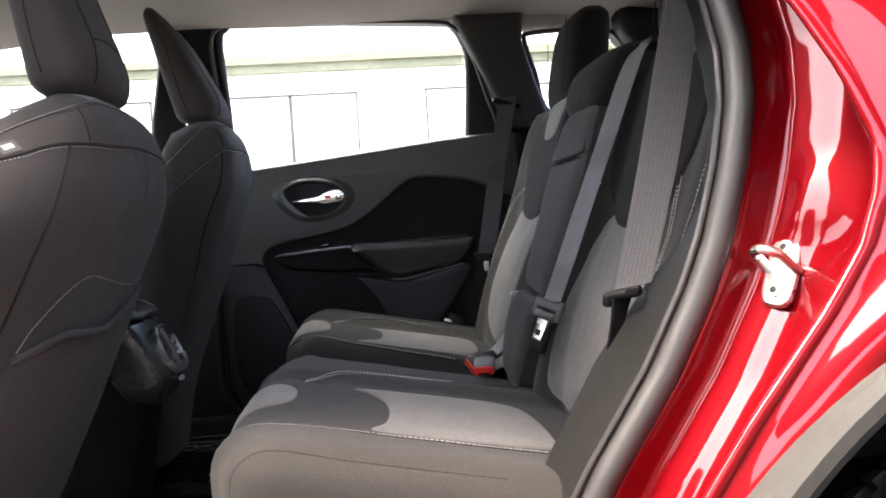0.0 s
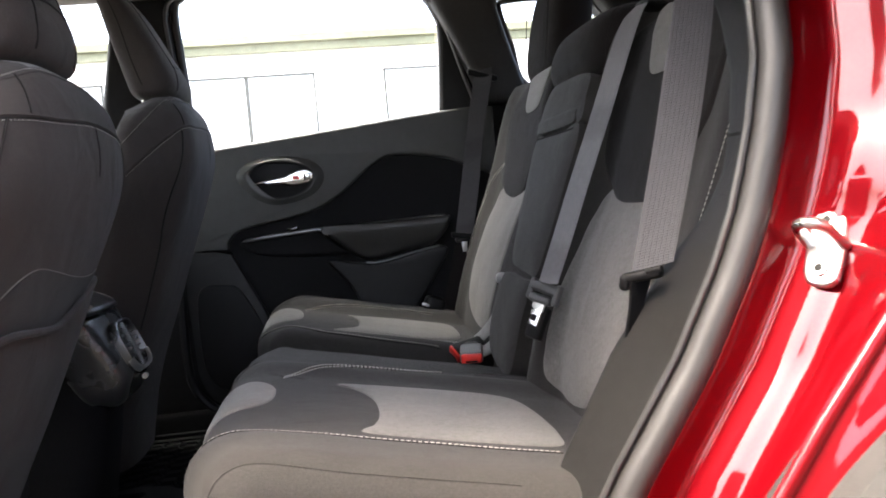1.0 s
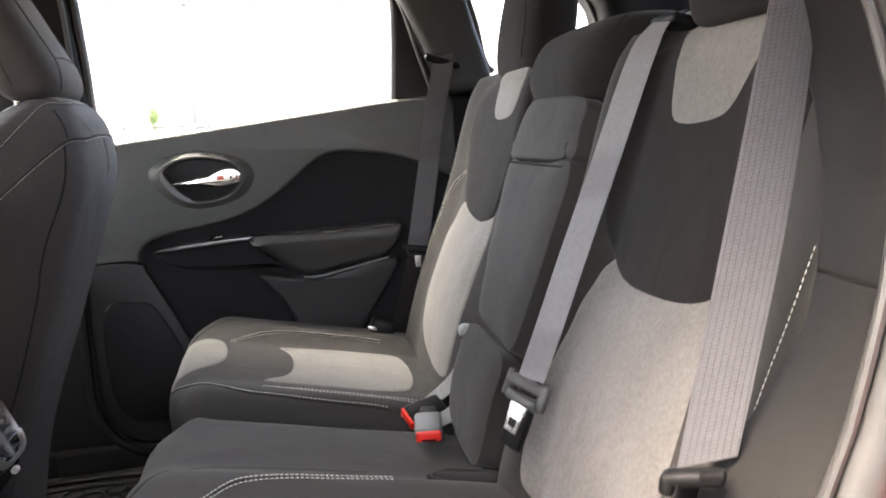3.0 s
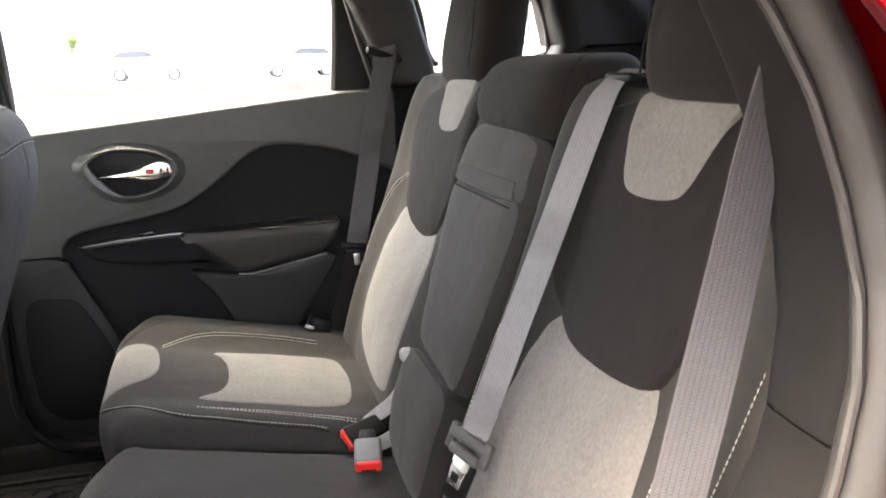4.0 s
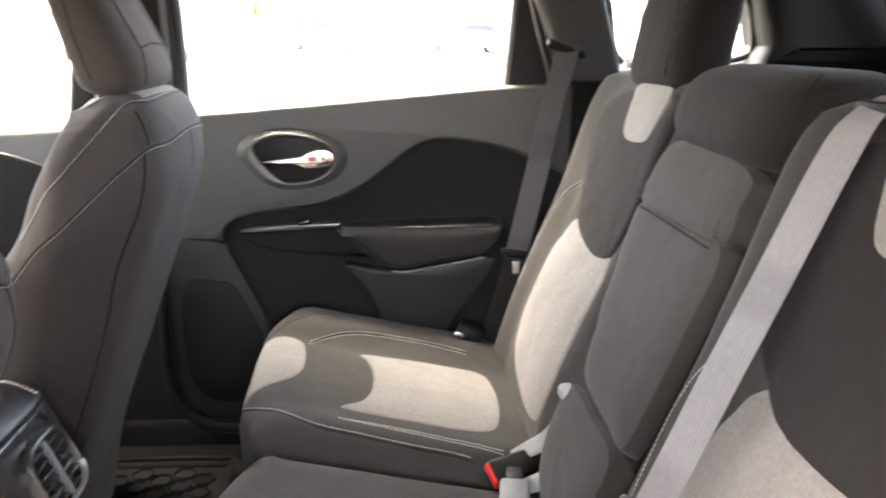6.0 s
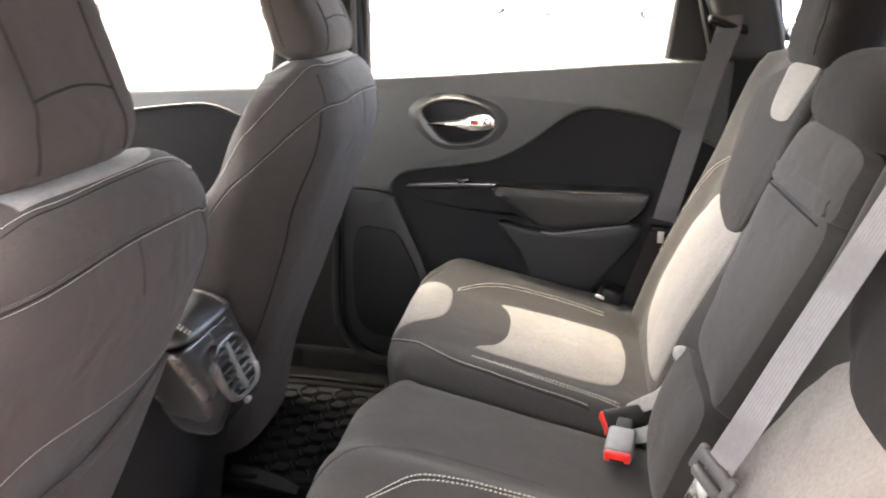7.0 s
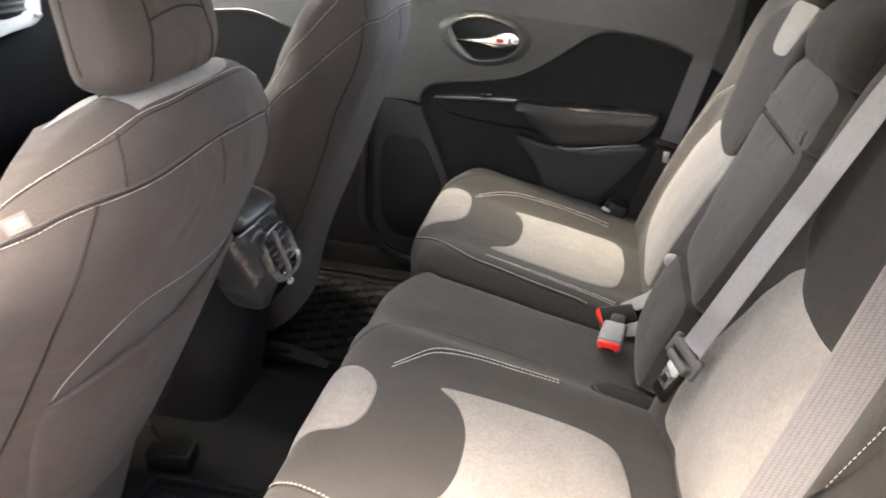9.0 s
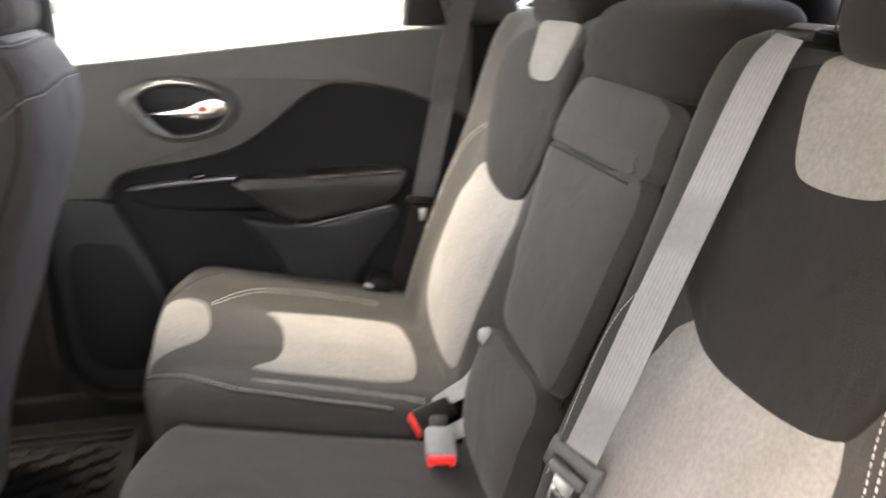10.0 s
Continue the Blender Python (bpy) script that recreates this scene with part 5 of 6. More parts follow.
for y in np.linspace(-0.72, 0.75, 30):
    b = 0.02 * math.cos((y - 0.36) * 3)
    rings.append([(x + b, y, z) for x, z in spline([(-1.97, 1.10), (-1.84, 1.165), (-1.70, 1.165), (-1.64, 1.13), (-1.615, 1.03), (-1.58, 0.92), (-1.57, 0.78), (-1.66, 0.66), (-1.80, 0.60)], 5)])
part("body", mesh_rings(rings, False, False), DASH, dash)
vo = [(0.20, 0.985), (0.21, 1.022), (0.29, 1.034), (0.335, 1.052), (0.352, 1.10), (0.362, 1.15), (0.40, 1.172), (0.48, 1.168), (0.52, 1.12), (0.530, 1.06), (0.510, 1.020), (0.42, 1.010), (0.30, 0.996)]
part("vent_surround", plate([tuple(p) for p in spline(vo, 5, True)], 0.03, 0.008, lambda a, b, h: (-1.594 + h - 0.05 * (b - 1.0), a, b)), LIGHTGREY, dash, "light grey surround")
part("vent_cup", plate([tuple(p) for p in spline([(0.372, 1.050), (0.372, 1.11), (0.388, 1.140), (0.448, 1.138), (0.468, 1.11), (0.468, 1.056), (0.42, 1.043)], 5, True)], 0.004, 0.001, lambda a, b, h: (-1.566 + h - 0.05 * (b - 1.0), a, b)), PLASTIC_DK, dash)
for k in range(5):
    part("vent_slat", rbox(0.012, 0.088, 0.004, 0.001, 1, pose(-1.561, 0.420, 1.060 + 0.0165 * k, 0, 20)), PLASTIC, dash)
part("vent_tab", rbox(0.012, 0.016, 0.010, 0.003, 2, pose(-1.553, 0.42, 1.093)), SILVER, dash)
part("clip", rbox(0.012, 0.014, 0.012, 0.003, 2, pose(-1.561, 0.505, 1.040)), STEEL, dash)
sw_ = thing("steering_wheel", "black leather steering wheel behind the near front seat", "steering wheel")
part("rim", mesh_rings([[tuple(pose(-1.40, -0.362, 0.93, 0, -65) @ Vector(((0.18 + 0.015 * math.cos(b)) * math.cos(a), (0.18 + 0.015 * math.cos(b)) * math.sin(a), 0.015 * math.sin(b)))) for b in np.linspace(0, 2 * math.pi, 10, endpoint=False)] for a in np.linspace(0, 2 * math.pi, 48, endpoint=False)], True, False, True), VINYL, sw_)
part("hub", rbox(0.14, 0.20, 0.05, 0.02, 3, pose(-1.42, -0.362, 0.925, 0, -65)), PLASTIC_DK, sw_)
# plain near front side and windscreen surround
nd = thing("near_front_side", "plain dark inside of the near front door", "car door")
part("panel", rbox(1.0, 0.06, 0.70, 0.015, 2, pose(-1.45, -0.78, 0.75)), PLASTIC, nd)
tagged(part("pillar_b_near", rbox(0.13, 0.09, 1.15, 0.02, 3, pose(-1.02, -0.72, 0.98)), TRIM), "dark plastic trim on the near centre pillar", "pillar", kind="structure")
tagged(part("trim_cowl", rbox(0.10, 1.5, 0.66, 0.02, 2, pose(-1.98, 0, 0.75)), PLASTIC_DK), "black cowl under the windscreen", "trim", kind="structure")
ws = thing("window_4", "windscreen glass", "window", kind="structure")
part("pane", mesh_rings([[(-2.0, -0.72, 1.10), (-2.0, 0.74, 1.10)], [(-1.55, -0.66, 1.54), (-1.55, 0.68, 1.54)]], False, False), GLASS, ws, smooth=False)

# ---- centre console ----
con = thing("centre_console", "black centre console with rear air vents", "console")
CY = 0.010


def console_rings(levels, e):
    """Levels from below: height, half width, rear edge and front edge."""
    rings = [[(x, y, z) for x, y in sell((r + f) / 2, CY, (r - f) / 2, h, 56, e)] for z, h, r, f in levels]
    return mesh_rings([r.reshape(-1, 3) for r in spline([np.array(a).flatten() for a in rings], 5)])


part("body", console_rings([(0.40, 0.098, -0.845, -1.28), (0.46, 0.094, -0.840, -1.28), (0.56, 0.082, -0.822, -1.28), (0.66, 0.074, -0.806, -1.28), (0.72, 0.072, -0.820, -1.28), (0.78, 0.080, -0.845, -1.28), (0.826, 0.084, -0.87, -1.28)], 7), CARPET, con, "black carpeted tunnel")
part("rear_cover", console_rings([(0.668, 0.046, -0.796, -0.826), (0.680, 0.066, -0.776, -0.836), (0.700, 0.079, -0.766, -0.850), (0.724, 0.084, -0.761, -0.864), (0.76, 0.091, -0.776, -0.888), (0.80, 0.100, -0.796, -0.925), (0.816, 0.105, -0.804, -0.945), (0.823, 0.104, -0.808, -0.955), (0.825, 0.098, -0.815, -0.96)], 5.5), CONSOLE, con, "satin black rear cover")
lid = part("lid", console_rings([(0.828, 0.098, -0.812, -1.10), (0.830, 0.106, -0.803, -1.11), (0.838, 0.107, -0.803, -1.12), (0.846, 0.098, -0.812, -1.12), (0.856, 0.080, -0.828, -1.11), (0.864, 0.062, -0.850, -1.09), (0.870, 0.040, -0.89, -1.05)], 4.6), VINYL, con, "padded black armrest lid")
lid_skin = BVHTree.FromPolygons([v.co.copy() for v in lid.data.vertices], [tuple(p.vertices) for p in lid.data.polygons])
for y0, w in ((-0.050, -0.006), (0.074, -0.006)):
    for k in (0, 1):
        line = []
        for x in np.linspace(-0.797, -0.95, 24):
            y = y0 + w * k
            q = lid_skin.ray_cast(Vector((x, y, 1.0)), Vector((0, 0, -1)))[0]
            if q is not None:
                line.append(q + Vector((0.0004, 0, 0.0008)))
        part("stitching", dashes(line, 0.0062, 0.002, 0.0007), STITCH, lid, "pale contrast stitching")
VM = Matrix.Translation((-0.7735, CY, 0.766)) @ Matrix.Rotation(radians(-23), 4, 'Y')
vo = sell(0, 0, 0.055, 0.047, 48, 3.4)
rings = []
for s, h in [(1.03, -0.008), (1.02, 0.003), (0.99, 0.0075), (0.93, 0.0085), (0.885, 0.004), (0.87, -0.012)]:
    rings.append([tuple(VM @ Vector((h, a * s, b * s))) for a, b in vo])
vent = part("vent_frame", mesh_rings(rings, True, False), CONSOLE, con, "black vent frame")
part("vent_back", plate([(a * 0.9, b * 0.9) for a, b in vo], 0.002, 0.0005, lambda a, b, h: VM @ Vector((h - 0.012, a, b))), GLOSS, con)
for s in (-1, 1):
    for k in range(6):
        z = -0.033 + 0.0132 * k
        w = 0.046 * (1 - (abs(z) / 0.047) ** 3.4) ** (1 / 3.4)
        part("vent_slat", rbox(0.013, w - 0.005, 0.0022, 0.0007, 1, VM @ pose(-0.001, s * (0.005 + w) / 2, z, 0, 22)), CONSOLE, con)
part("vent_bar", rbox(0.010, 0.0085, 0.082, 0.0035, 3, VM @ pose(0.004, 0, 0)), GREYPL, con, "grey upright vane")
for s, z in ((-1, -0.004), (1, 0.006)):
    part("vent_tab", rbox(0.012, 0.014, 0.007, 0.002, 2, VM @ pose(0.004, s * 0.026, z, 0, 18)), DKSILVER, con, "small vane lever")
lipline = [p for p in vo if p[1] < -0.018]
lipline = sorted(lipline, key=lambda p: math.atan2(p[1] + 0.01, p[0]))
part("vent_lip", mesh_rings([[tuple(VM @ Vector((h, a * s, b * s))) for s, h in ((1.035, 0.000), (1.02, 0.006), (0.98, 0.0105), (0.91, 0.0105), (0.885, 0.006), (0.90, 0.000))] for a, b in lipline]), SILVER, con, "silver lower lip")
part("vent_wheel", tube([tuple(VM @ Vector((-0.004, y, -0.060))) for y in (-0.003, 0.006)], 0.0048, 16), SILVER, con, "small ribbed thumb wheel")

# ---- belts ----
cb = thing("centre_seat_belt", "grey webbing centre seat belt with parked tongue", "seat belt")
part("webbing", ribbon([(0.118, -0.218, 1.258), (0.090, -0.222, 1.243), (0.064, -0.226, 1.205), (0.012, -0.228, 1.078), (-0.032, -0.230, 0.972), (-0.062, -0.232, 0.898), (-0.090, -0.232, 0.830)],
                       [0.040, 0.040, 0.041, 0.042, 0.043, 0.043, 0.043], [(-0.1, 1, 0.0), (-0.2, 1, 0.0), (-0.45, 0.9, 0.0), (-0.48, 0.88, 0.0), (-0.48, 0.88, 0.0), (-0.48, 0.88, 0.0), (-0.46, 0.89, 0.0)], 0.0016, 14), WEB_LIT, cb, "grey ribbed webbing")
UPW = Vector((0.39, 0.012, 0.92)).normalized()
WID = Vector((-0.46, 0.89, 0.0))
WID = (WID - UPW * WID.dot(UPW)).normalized()
TM = Matrix.Translation((-0.096, -0.231, 0.817)) @ Matrix((WID.cross(UPW), WID, UPW)).transposed().to_4x4()
part("tongue_body", merge([rbox(0.012, 0.066, 0.016, 0.005, 3, TM @ pose(0, 0, 0.006)), rbox(0.011, 0.012, 0.034, 0.004, 3, TM @ pose(0, 0.030, 0.0)), rbox(0.011, 0.012, 0.034, 0.004, 3, TM @ pose(0, -0.030, 0.0)), rbox(0.014, 0.050, 0.014, 0.005, 3, TM @ pose(-0.002, 0, -0.012))]), TONGUE, cb, "dark grey plastic tongue body")
tong = [(-0.014, 0.0), (-0.012, -0.03), (-0.011, -0.042), (0.011, -0.042), (0.012, -0.03), (0.014, 0.0)]
part("tongue", plate(tong, 0.003, 0.0008, lambda a, b, h: TM @ Vector((-h - 0.002, a, b - 0.012))), STEEL, cb, "bright metal tongue")
part("tongue_slot", plate([(-0.006, -0.035), (0.006, -0.035), (0.006, -0.025), (-0.006, -0.025)], 0.001, 0.0002, lambda a, b, h: TM @ Vector((-h - 0.0046, a, b - 0.012))), PLASTIC_DK, cb)
part("tongue_socket", rbox(0.012, 0.034, 0.052, 0.004, 2, TM @ pose(0.006, 0.0, -0.048)), PLASTIC_DK, cb, "black tongue holder")
gd = tagged(part("belt_guide", rbox(0.050, 0.062, 0.012, 0.005, 3, pose(0.118, -0.222, 1.244, 0, 14)), PLASTIC_DK), "black plastic belt guide on the backrest", "belt guide")
part("bezel", rbox(0.014, 0.085, 0.006, 0.0025, 2, pose(0.132, -0.228, 1.2535, 0, 14, -8)), CONSOLE, gd)

nb = thing("outer_seat_belt", "grey webbing shoulder belt beside the door opening", "seat belt")
part("webbing", ribbon([(0.020, -0.630, 1.36), (0.010, -0.610, 1.27), (0.002, -0.603, 1.21), (-0.013, -0.604, 1.13), (-0.034, -0.608, 1.04), (-0.057, -0.615, 0.96), (-0.080, -0.623, 0.885)],
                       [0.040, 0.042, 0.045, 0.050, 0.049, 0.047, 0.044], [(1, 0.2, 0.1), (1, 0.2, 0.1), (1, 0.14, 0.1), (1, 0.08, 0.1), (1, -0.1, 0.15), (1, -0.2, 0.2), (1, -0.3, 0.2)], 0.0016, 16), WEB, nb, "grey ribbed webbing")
part("stop", merge([rbox(0.044, 0.016, 0.012, 0.005, 3, pose(-0.094, -0.629, 0.878, 0, -10, -40)), rbox(0.012, 0.017, 0.018, 0.005, 3, pose(-0.108, -0.617, 0.871, 0, 10, -40))]), PLASTIC_DK, nb, "black plastic belt stop")
part("stop_clip", rbox(0.018, 0.010, 0.006, 0.002, 2, pose(-0.086, -0.641, 0.884, 0, -10, -40)), PLASTIC_DK, nb)
part("lower_webbing", ribbon([(-0.094, -0.624, 0.874), (-0.100, -0.622, 0.845), (-0.107, -0.620, 0.80), (-0.114, -0.617, 0.73)], [0.028, 0.021, 0.023, 0.016], [(1, 0.3, 0.1)] * 4, 0.003, 12, 1), PLASTIC_DK, nb, "dark gathered webbing")

fb = thing("far_seat_belt", "dark grey webbing belt beside the far door", "seat belt")
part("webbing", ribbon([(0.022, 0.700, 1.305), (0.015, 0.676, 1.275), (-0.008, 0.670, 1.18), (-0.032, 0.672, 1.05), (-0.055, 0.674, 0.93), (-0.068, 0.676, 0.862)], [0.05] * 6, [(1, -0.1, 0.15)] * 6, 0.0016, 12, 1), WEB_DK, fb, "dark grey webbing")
part("tongue_body", merge([rbox(0.066, 0.012, 0.014, 0.005, 3, pose(-0.070, 0.672, 0.868, 0, 8)), rbox(0.050, 0.014, 0.012, 0.005, 3, pose(-0.068, 0.670, 0.855, 0, 8))]), PLASTIC_DK, fb)
part("tongue", plate([(-0.007, 0.0), (-0.006, -0.026), (0.006, -0.026), (0.007, 0)], 0.003, 0.0008, lambda a, b, h: (-0.070 + a, 0.664 - h, 0.852 + b)), STEEL, fb, "metal tongue")
part("lower_webbing", ribbon([(-0.070, 0.676, 0.85), (-0.085, 0.672, 0.79), (-0.105, 0.668, 0.72), (-0.125, 0.664, 0.655)], [0.050, 0.052, 0.054, 0.056], [(1, -0.15, 0.2)] * 4, 0.003, 12, 1), FABRIC_V, fb, "black lower webbing")
part("anchor", rbox(0.055, 0.05, 0.05, 0.012, 3, pose(-0.165, 0.662, 0.690, 0, 20)), PLASTIC_DK, fb, "black belt anchor")
part("anchor_bolt", rbox(0.022, 0.006, 0.008, 0.002, 2, pose(-0.188, 0.640, 0.698, 0, 20)), STEEL, fb)
tagged(part("guide_slot", rbox(0.084, 0.030, 0.016, 0.007, 3, pose(0.018, 0.690, 1.288, 18, 16)), PLASTIC_DK), "dark belt slot in the pillar cover", "belt guide")

# buckles in the bench
def buckle(label, m, red_side):
    th = thing("belt_buckle", label, "belt buckle", "rear belt buckles")
    part("housing", rbox(0.066, 0.043, 0.021, 0.006, 3, m), PLASTIC_DK if red_side else GREYPL, th)
    part("release_button", rbox(0.012, 0.039, 0.017, 0.003, 3, m @ pose(-0.031, 0, -0.001)), REDBTN, th, "red press button")
    part("slot", rbox(0.002, 0.022, 0.0035, 0.0006, 1, m @ pose(-0.0368, 0, -0.006)), PLASTIC_DK, th)
    part("stalk", rbox(0.05, 0.026, 0.012, 0.004, 2, m @ pose(0.045, 0, -0.002)), PLASTIC_DK, th)
    return th


buckle("grey seat belt buckle with red button on the bench", pose(-0.172, 0.052, 0.678, 0, -5, 80), False)
buckle("black seat belt buckle with red button beside the far cushion", pose(-0.160, 0.146, 0.668, 28, -8, 17), True)
for pts in ([(-0.152, 0.180, 0.668), (-0.130, 0.172, 0.686), (-0.110, 0.148, 0.714), (-0.100, 0.128, 0.745), (-0.094, 0.118, 0.775)], [(-0.150, 0.100, 0.665), (-0.127, 0.093, 0.677), (-0.108, 0.081, 0.697), (-0.097, 0.068, 0.722), (-0.092, 0.060, 0.745)]):
    tagged(part("buckle_strap", ribbon(pts, [0.024, 0.027, 0.028, 0.027, 0.024], [(-0.1, 0.7, 0.5)] * 5, 0.004, 6), STRAP), "pale grey strap that holds a buckle", "strap", "buckle straps")
bpk = tagged(part("buckle_pocket", tube(spline([(-0.202, -0.112, 0.670), (-0.186, -0.134, 0.669), (-0.14, -0.140, 0.659), (-0.100, -0.132, 0.652), (-0.092, -0.108, 0.651), (-0.125, -0.090, 0.656), (-0.175, -0.090, 0.665), (-0.202, -0.112, 0.670)], 6), 0.0042, 8), FABRIC), "stitched buckle pocket in the bench cushion", "buckle pocket")
part("lining", rbox(0.096, 0.036, 0.004, 0.0018, 2, pose(-0.147, -0.114, 0.6615, 0, 10)), FABRIC_V, bpk, "dark pocket lining")
tagged(part("bench_tag", rbox(0.002, 0.005, 0.012, 0.0006, 1, pose(-0.096, -0.170, 0.668, 0, 20, 15)), TAG), "white cloth tag at the bench crease", "tag")

# ---- floor mats ----
def floor_mat(label, x0, x1, y0, y1):
    th = thing("floor_mat", label, "floor mat", "floor mats")
    o = spline([(x0, y0 + 0.03), (x0 + 0.03, y0), (x1 - 0.04, y0), (x1, y0 + 0.04), (x1, y1 - 0.04), (x1 - 0.04, y1), (x0 + 0.03, y1), (x0, y1 - 0.03)], 4, True)
    part("tray", plate([tuple(p) for p in o], 0.012, 0.004, lambda a, b, h: (a, b, 0.412 + h)), MATRUB, th)
    c = np.array(((x0 + x1) / 2, (y0 + y1) / 2))
    for s in (0.985, 0.95, 0.915):
        q = [c + (p - c) * s for p in o]
        part("rim", tube([(p[0], p[1], 0.426 + (0.010 if s > 0.98 else 0.0)) for p in q + q[:1]], 0.006 if s > 0.98 else 0.003, 6), MATRUB, th)
    hx = bmesh.new()
    r = 0.026
    for i in range(40):
        for j in range(40):
            x, y = x0 + 0.035 + i * r * 1.62, y0 + 0.035 + j * r * 1.87 + (i % 2) * r * 0.935
            if x > x1 - 0.035 or y > y1 - 0.035:
                continue
            a = [hx.verts.new((x + r * math.cos(k * math.pi / 3), y + r * math.sin(k * math.pi / 3), 0.4235)) for k in range(6)]
            b = [hx.verts.new((x + 0.86 * r * math.cos(k * math.pi / 3), y + 0.86 * r * math.sin(k * math.pi / 3), 0.429)) for k in range(6)]
            d = [hx.verts.new((x + 0.76 * r * math.cos(k * math.pi / 3), y + 0.76 * r * math.sin(k * math.pi / 3), 0.4245)) for k in range(6)]
            for k in range(6):
                n = (k + 1) % 6
                hx.faces.new((a[k], a[n], b[n], b[k]))
                hx.faces.new((b[k], b[n], d[n], d[k]))
    tagged(part("hexagon_ribs", hx, MATRUB, th, smooth=False), kind="stuff")
    return th


far_mat = floor_mat("black rubber floor mat with hexagon ribs under the far seat", -0.96, -0.66, 0.20, 0.62)
floor_mat("black rubber floor mat with hexagon ribs beside the door", -0.90, -0.45, -0.66, -0.238)
part("curled_edge", ribbon([(-0.885, 0.222, 0.432), (-0.84, 0.204, 0.438), (-0.79, 0.188, 0.440), (-0.735, 0.176, 0.434)], [0.020, 0.026, 0.026, 0.016], [(0.25, 0.6, 0.75)] * 4, 0.004, 6), ARCH, far_mat, "raised mat rim")
rc = thing("seat_rail_cover", "black plastic seat rail cover on the carpet", "rail cover")
part("cover", rbox(0.080, 0.048, 0.040, 0.006, 3, pose(-0.902, -0.180, 0.432, 0, 0, 8)), PLASTIC_DK, rc)
part("clip", tube([(-0.93, -0.172, 0.448), (-0.950, -0.160, 0.470), (-0.963, -0.146, 0.472), (-0.963, -0.140, 0.445)], 0.005, 8), PLASTIC_DK, rc)

# ---- behind the camera: unseen blockers added to shade the near side ----
tagged(part("wall_light_block", rbox(9.0, 0.25, 1.25, 0.02, 1, pose(2.0, -2.2, 0.625)), RENDER), "plain unseen wall added to block low light on the near side", "wall", kind="structure")
# stands in for the open rear door, which would shade light from the front
tagged(part("wall_for_open_door", rbox(0.12, 0.9, 1.05, 0.02, 1, pose(-1.25, -1.45, 0.83)), RENDER), "plain unseen wall added in place of the open rear door", "wall", kind="structure")
# invented roof slab; cuts high sky and leaves a bright strip below it
tagged(part("ceiling_light_block", rbox(14.0, 2.4, 0.16, 0.02, 1, pose(1.0, -3.55, 3.1)), RENDER), "plain unseen roof added to block high light on the near side", "roof", kind="structure")

# ---- outside ----
gbm = bmesh.new()
R = [0, 3, 8, 20, 60, 200, 800, 3000]
prev = None
c0 = gbm.verts.new((0, 0, 0))
for r in R[1:]:
    ring = [gbm.verts.new((r * math.cos(2 * math.pi * k / 32), r * math.sin(2 * math.pi * k / 32), 0)) for k in range(32)]
    for k in range(32):
        n = (k + 1) % 32
        gbm.faces.new((prev[k], ring[k], ring[n], prev[n]) if prev else (c0, ring[k], ring[n]))
    prev = ring
tagged(part("ground", gbm, ASPHALT), "pale concrete car park", "ground", kind="structure")
FY, SC = 48.0, 1.6
bld = thing("showroom_building", "low cream building with wide framed windows and an olive fascia", "building")
part("wall", rbox(90 * SC, 0.4, 11.0, 0.02, 1, pose(0, FY + 0.2, 5.5)), STUCCO, bld)
part("fascia", rbox(90.4 * SC, 0.9, 0.30 * SC, 0.02, 1, pose(0, FY + 0.05, 11.12)), BAND, bld)
part("roof", rbox(90 * SC, 10, 0.2, 0.02, 1, pose(0, FY + 5, 10.95)), STUCCO, bld)
part("fascia_band", rbox(90.2 * SC, 0.6, 0.42 * SC, 0.02, 1, pose(0, FY + 0.1, 10.69)), BAND, bld)


def shop_window(x):
    w = part("window", rbox(5.0 * SC, 0.05, 4.2 * SC, 0.01, 1, pose(x, FY - 0.03, 3.66 * SC - 0.28)), SHOPGLASS, bld)
    for dx in (-2.50, 0.0, 2.50):
        part("mullion", rbox((0.13 if dx == 0 else 0.07) * SC, 0.12, 4.25 * SC, 0.006, 1, pose(x + dx * SC, FY - 0.06, 3.66 * SC - 0.28)), ALU, w)
    for z in (1.52, 5.79):
        part("transom", rbox(5.1 * SC, 0.12, 0.07 * SC, 0.006, 1, pose(x, FY - 0.06, z * SC - 0.28)), ALU, w)


for k in range(-4, 5):
    shop_window((-3.02 + 7.67 * k) * SC)
tagged(part("forecourt", rbox(140, 10.0, 0.5, 0.03, 1, pose(0, FY - 5.0, 0.25)), ASPHALT), "raised pale concrete forecourt", "pavement", kind="structure")


WHITEPAINT = mat("pale_car_paint", (0.55, 0.54, 0.52), 0.3, var=0.05, scale=30, coat=0.8)
CARS = ((-3.2, 180, "pale parked car on the showroom forecourt"), (4.9, 0, "pale parked car on the showroom forecourt"))


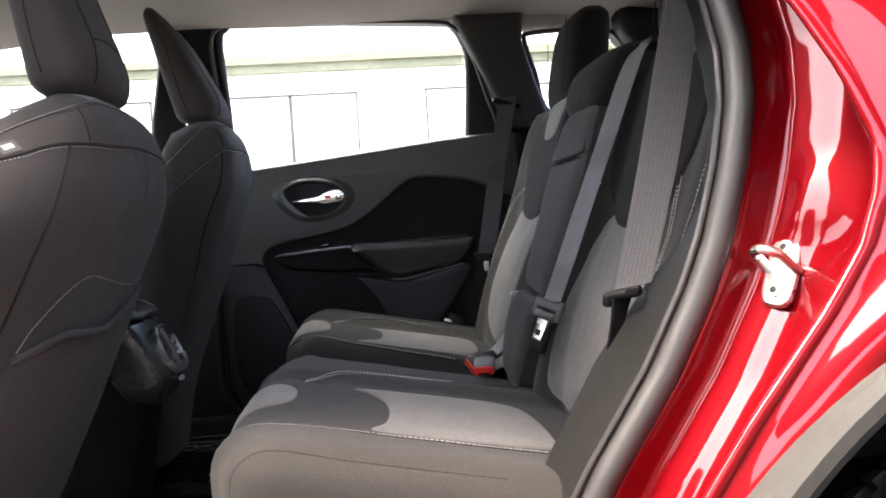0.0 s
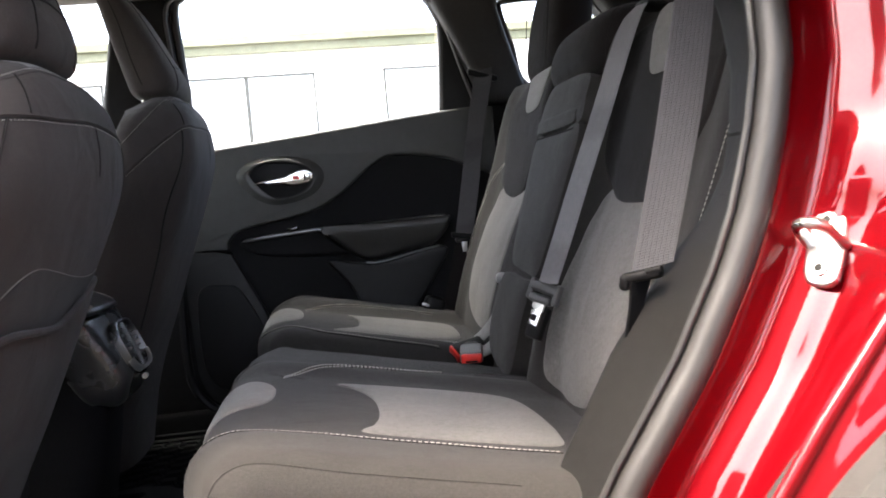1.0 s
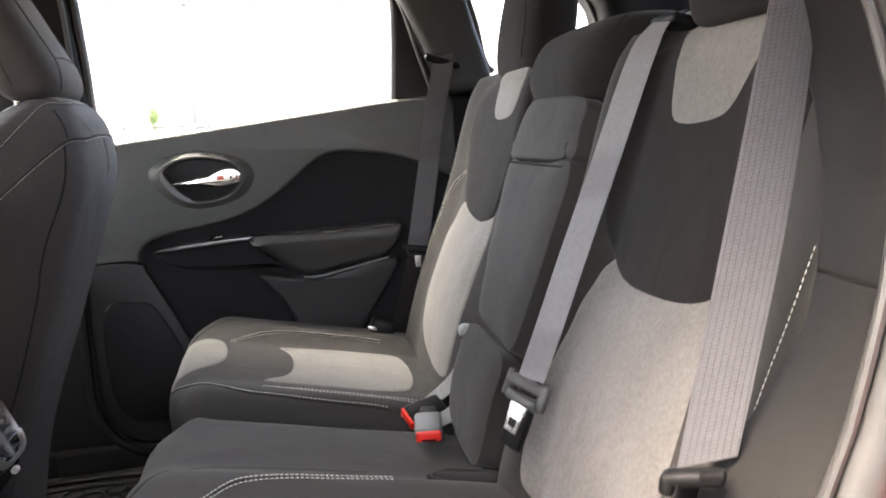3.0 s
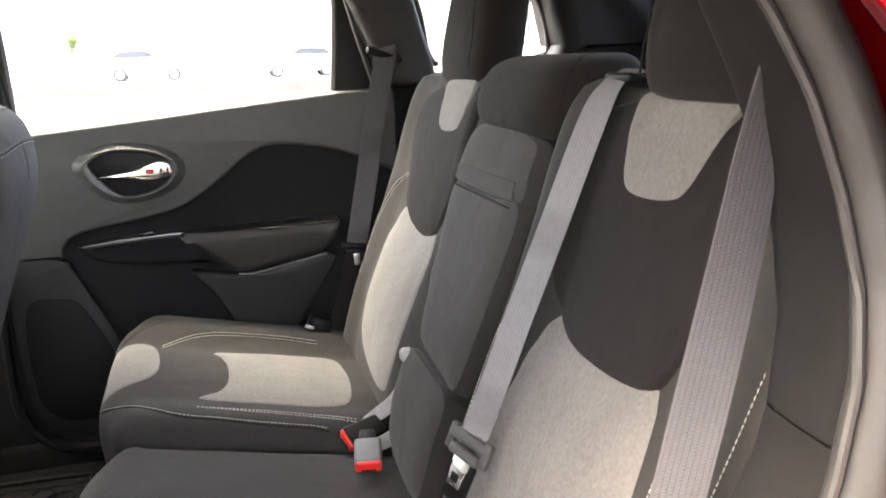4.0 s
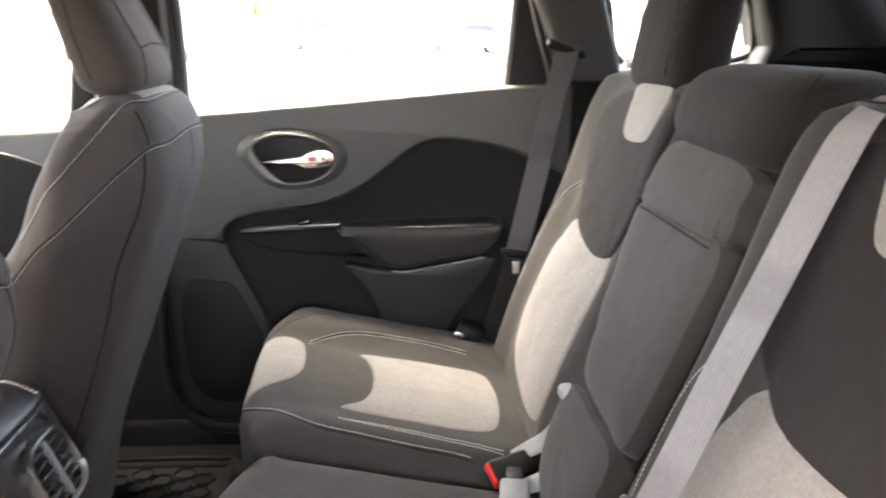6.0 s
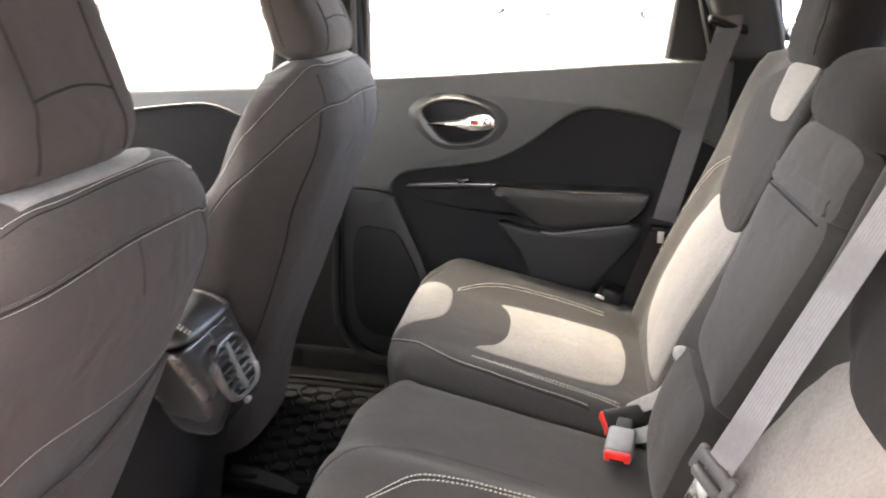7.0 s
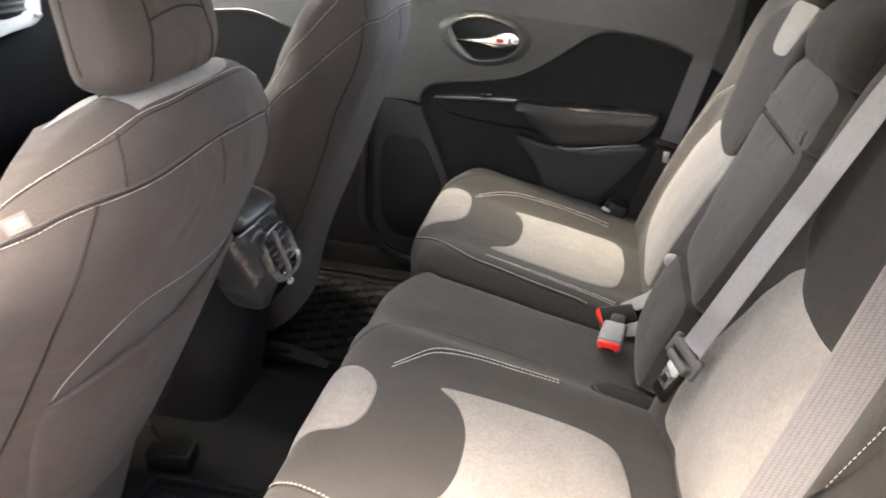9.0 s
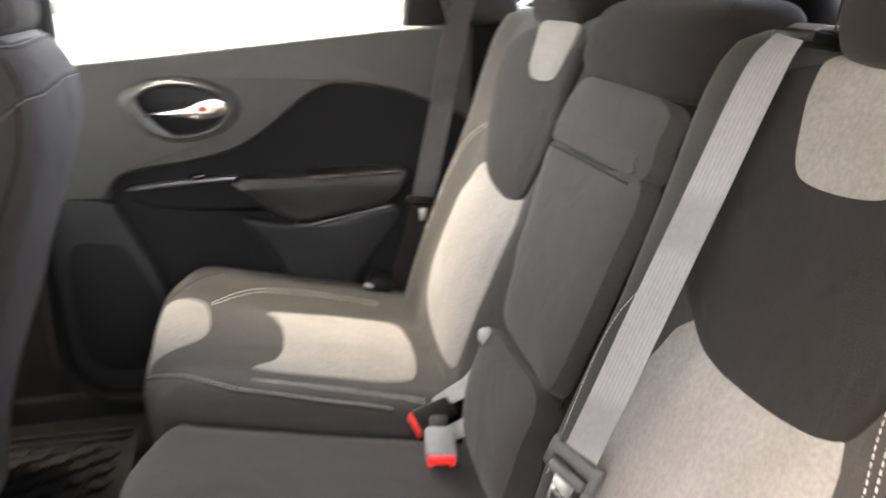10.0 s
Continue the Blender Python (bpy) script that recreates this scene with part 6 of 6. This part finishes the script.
def parked_car(label, m, paint):
    th = thing("parked_car", label, "car", "parked cars")
    th.matrix_basis = m
    prof = [(-2.2, 0.45), (-2.25, 0.75), (-2.15, 0.98), (-1.25, 1.08), (-0.75, 1.10), (-0.15, 1.58), (0.4, 1.66), (1.4, 1.62), (1.95, 1.20), (2.2, 1.02), (2.25, 0.7), (2.2, 0.42), (0.5, 0.32), (-1.0, 0.32)]
    o = spline(prof, 4, True)
    rings = []
    for y, k in [(-0.90, 0.94), (-0.88, 0.985), (-0.80, 1.0), (0, 1.0), (0.80, 1.0), (0.88, 0.985), (0.90, 0.94)]:
        rings.append([(p[0] * k, y * (1.0 if p[1] < 1.1 else 1 - 0.28 * (p[1] - 1.1)), 0.85 + (p[1] - 0.85) * k) for p in o])
    part("body", mesh_rings(rings), paint, th)
    for s in (-1, 1):
        part("side_glass", plate([(-0.62, 1.14), (-0.12, 1.52), (0.4, 1.58), (1.3, 1.54), (1.72, 1.22)], 0.02, 0.005, lambda a, b, h: (a, s * (0.885 - 0.24 * (b - 1.1)) + s * h * 0.4, b)), GLOSS, th)
        for x in (-1.35, 1.35):
            w = part("wheel", tube([(x, s * 0.70, 0.34), (x, s * 0.92, 0.34)], 0.34, 28), TYRE, th)
            part("rim", tube([(x, s * 0.915, 0.34), (x, s * 0.93, 0.34)], 0.22, 24), SILVER, w)
    for s in (-1, 1):
        part("tail_light", rbox(0.05, 0.20, 0.30, 0.02, 2, pose(2.17, s * 0.72, 1.0, 0, -25)), RED2, th)
    part("rear_glass", plate([(-0.62, 1.22), (0.62, 1.22), (0.55, 1.56), (-0.55, 1.56)], 0.02, 0.005, lambda a, b, h: (2.02 - (b - 1.2) * 1.42 + h, a, b)), GLOSS, th)
    part("bumper", rbox(0.10, 1.7, 0.22, 0.04, 3, pose(2.22, 0, 0.55)), ARCH, th)
    return th


for x, a, lab in CARS:
    parked_car(lab, pose(x, 45.5, 0.5, 0, 0, a), WHITEPAINT)

tree = thing("small_tree", "small green tree in front of the showroom", "tree", at=(-6.7, 45.0, 0.5))
part("trunk", tube([(0, 0, 0), (0.03, 0, 0.8), (-0.02, 0.03, 1.5), (0.02, 0, 2.2)], lambda t: 0.06 - 0.04 * t, 10), BARK, tree)
rnd = random.Random(4)
for k in range(5):
    a = k * 1.3
    part("limb", tube([(0, 0, 1.3 + 0.15 * k), (0.3 * math.cos(a), 0.3 * math.sin(a), 1.7 + 0.15 * k), (0.5 * math.cos(a), 0.5 * math.sin(a), 2.0 + 0.15 * k)], lambda t: 0.025 - 0.018 * t, 6), BARK, tree)
lb = bmesh.new()
for k in range(2200):
    a, z, r = rnd.uniform(0, 6.283), rnd.gauss(2.2, 0.32), abs(rnd.gauss(0, 0.38))
    m = pose(r * math.cos(a), r * math.sin(a), z, rnd.uniform(0, 360), rnd.uniform(0, 360), rnd.uniform(0, 360))
    vs = [lb.verts.new(m @ Vector(q)) for q in ((-0.05, 0, 0), (0, -0.022, 0.006), (0.05, 0, 0), (0, 0.022, 0.006))]
    lb.faces.new(vs)
cr = part("crown", lb, LEAF, tree, smooth=False)
cr["kind"] = "stuff"
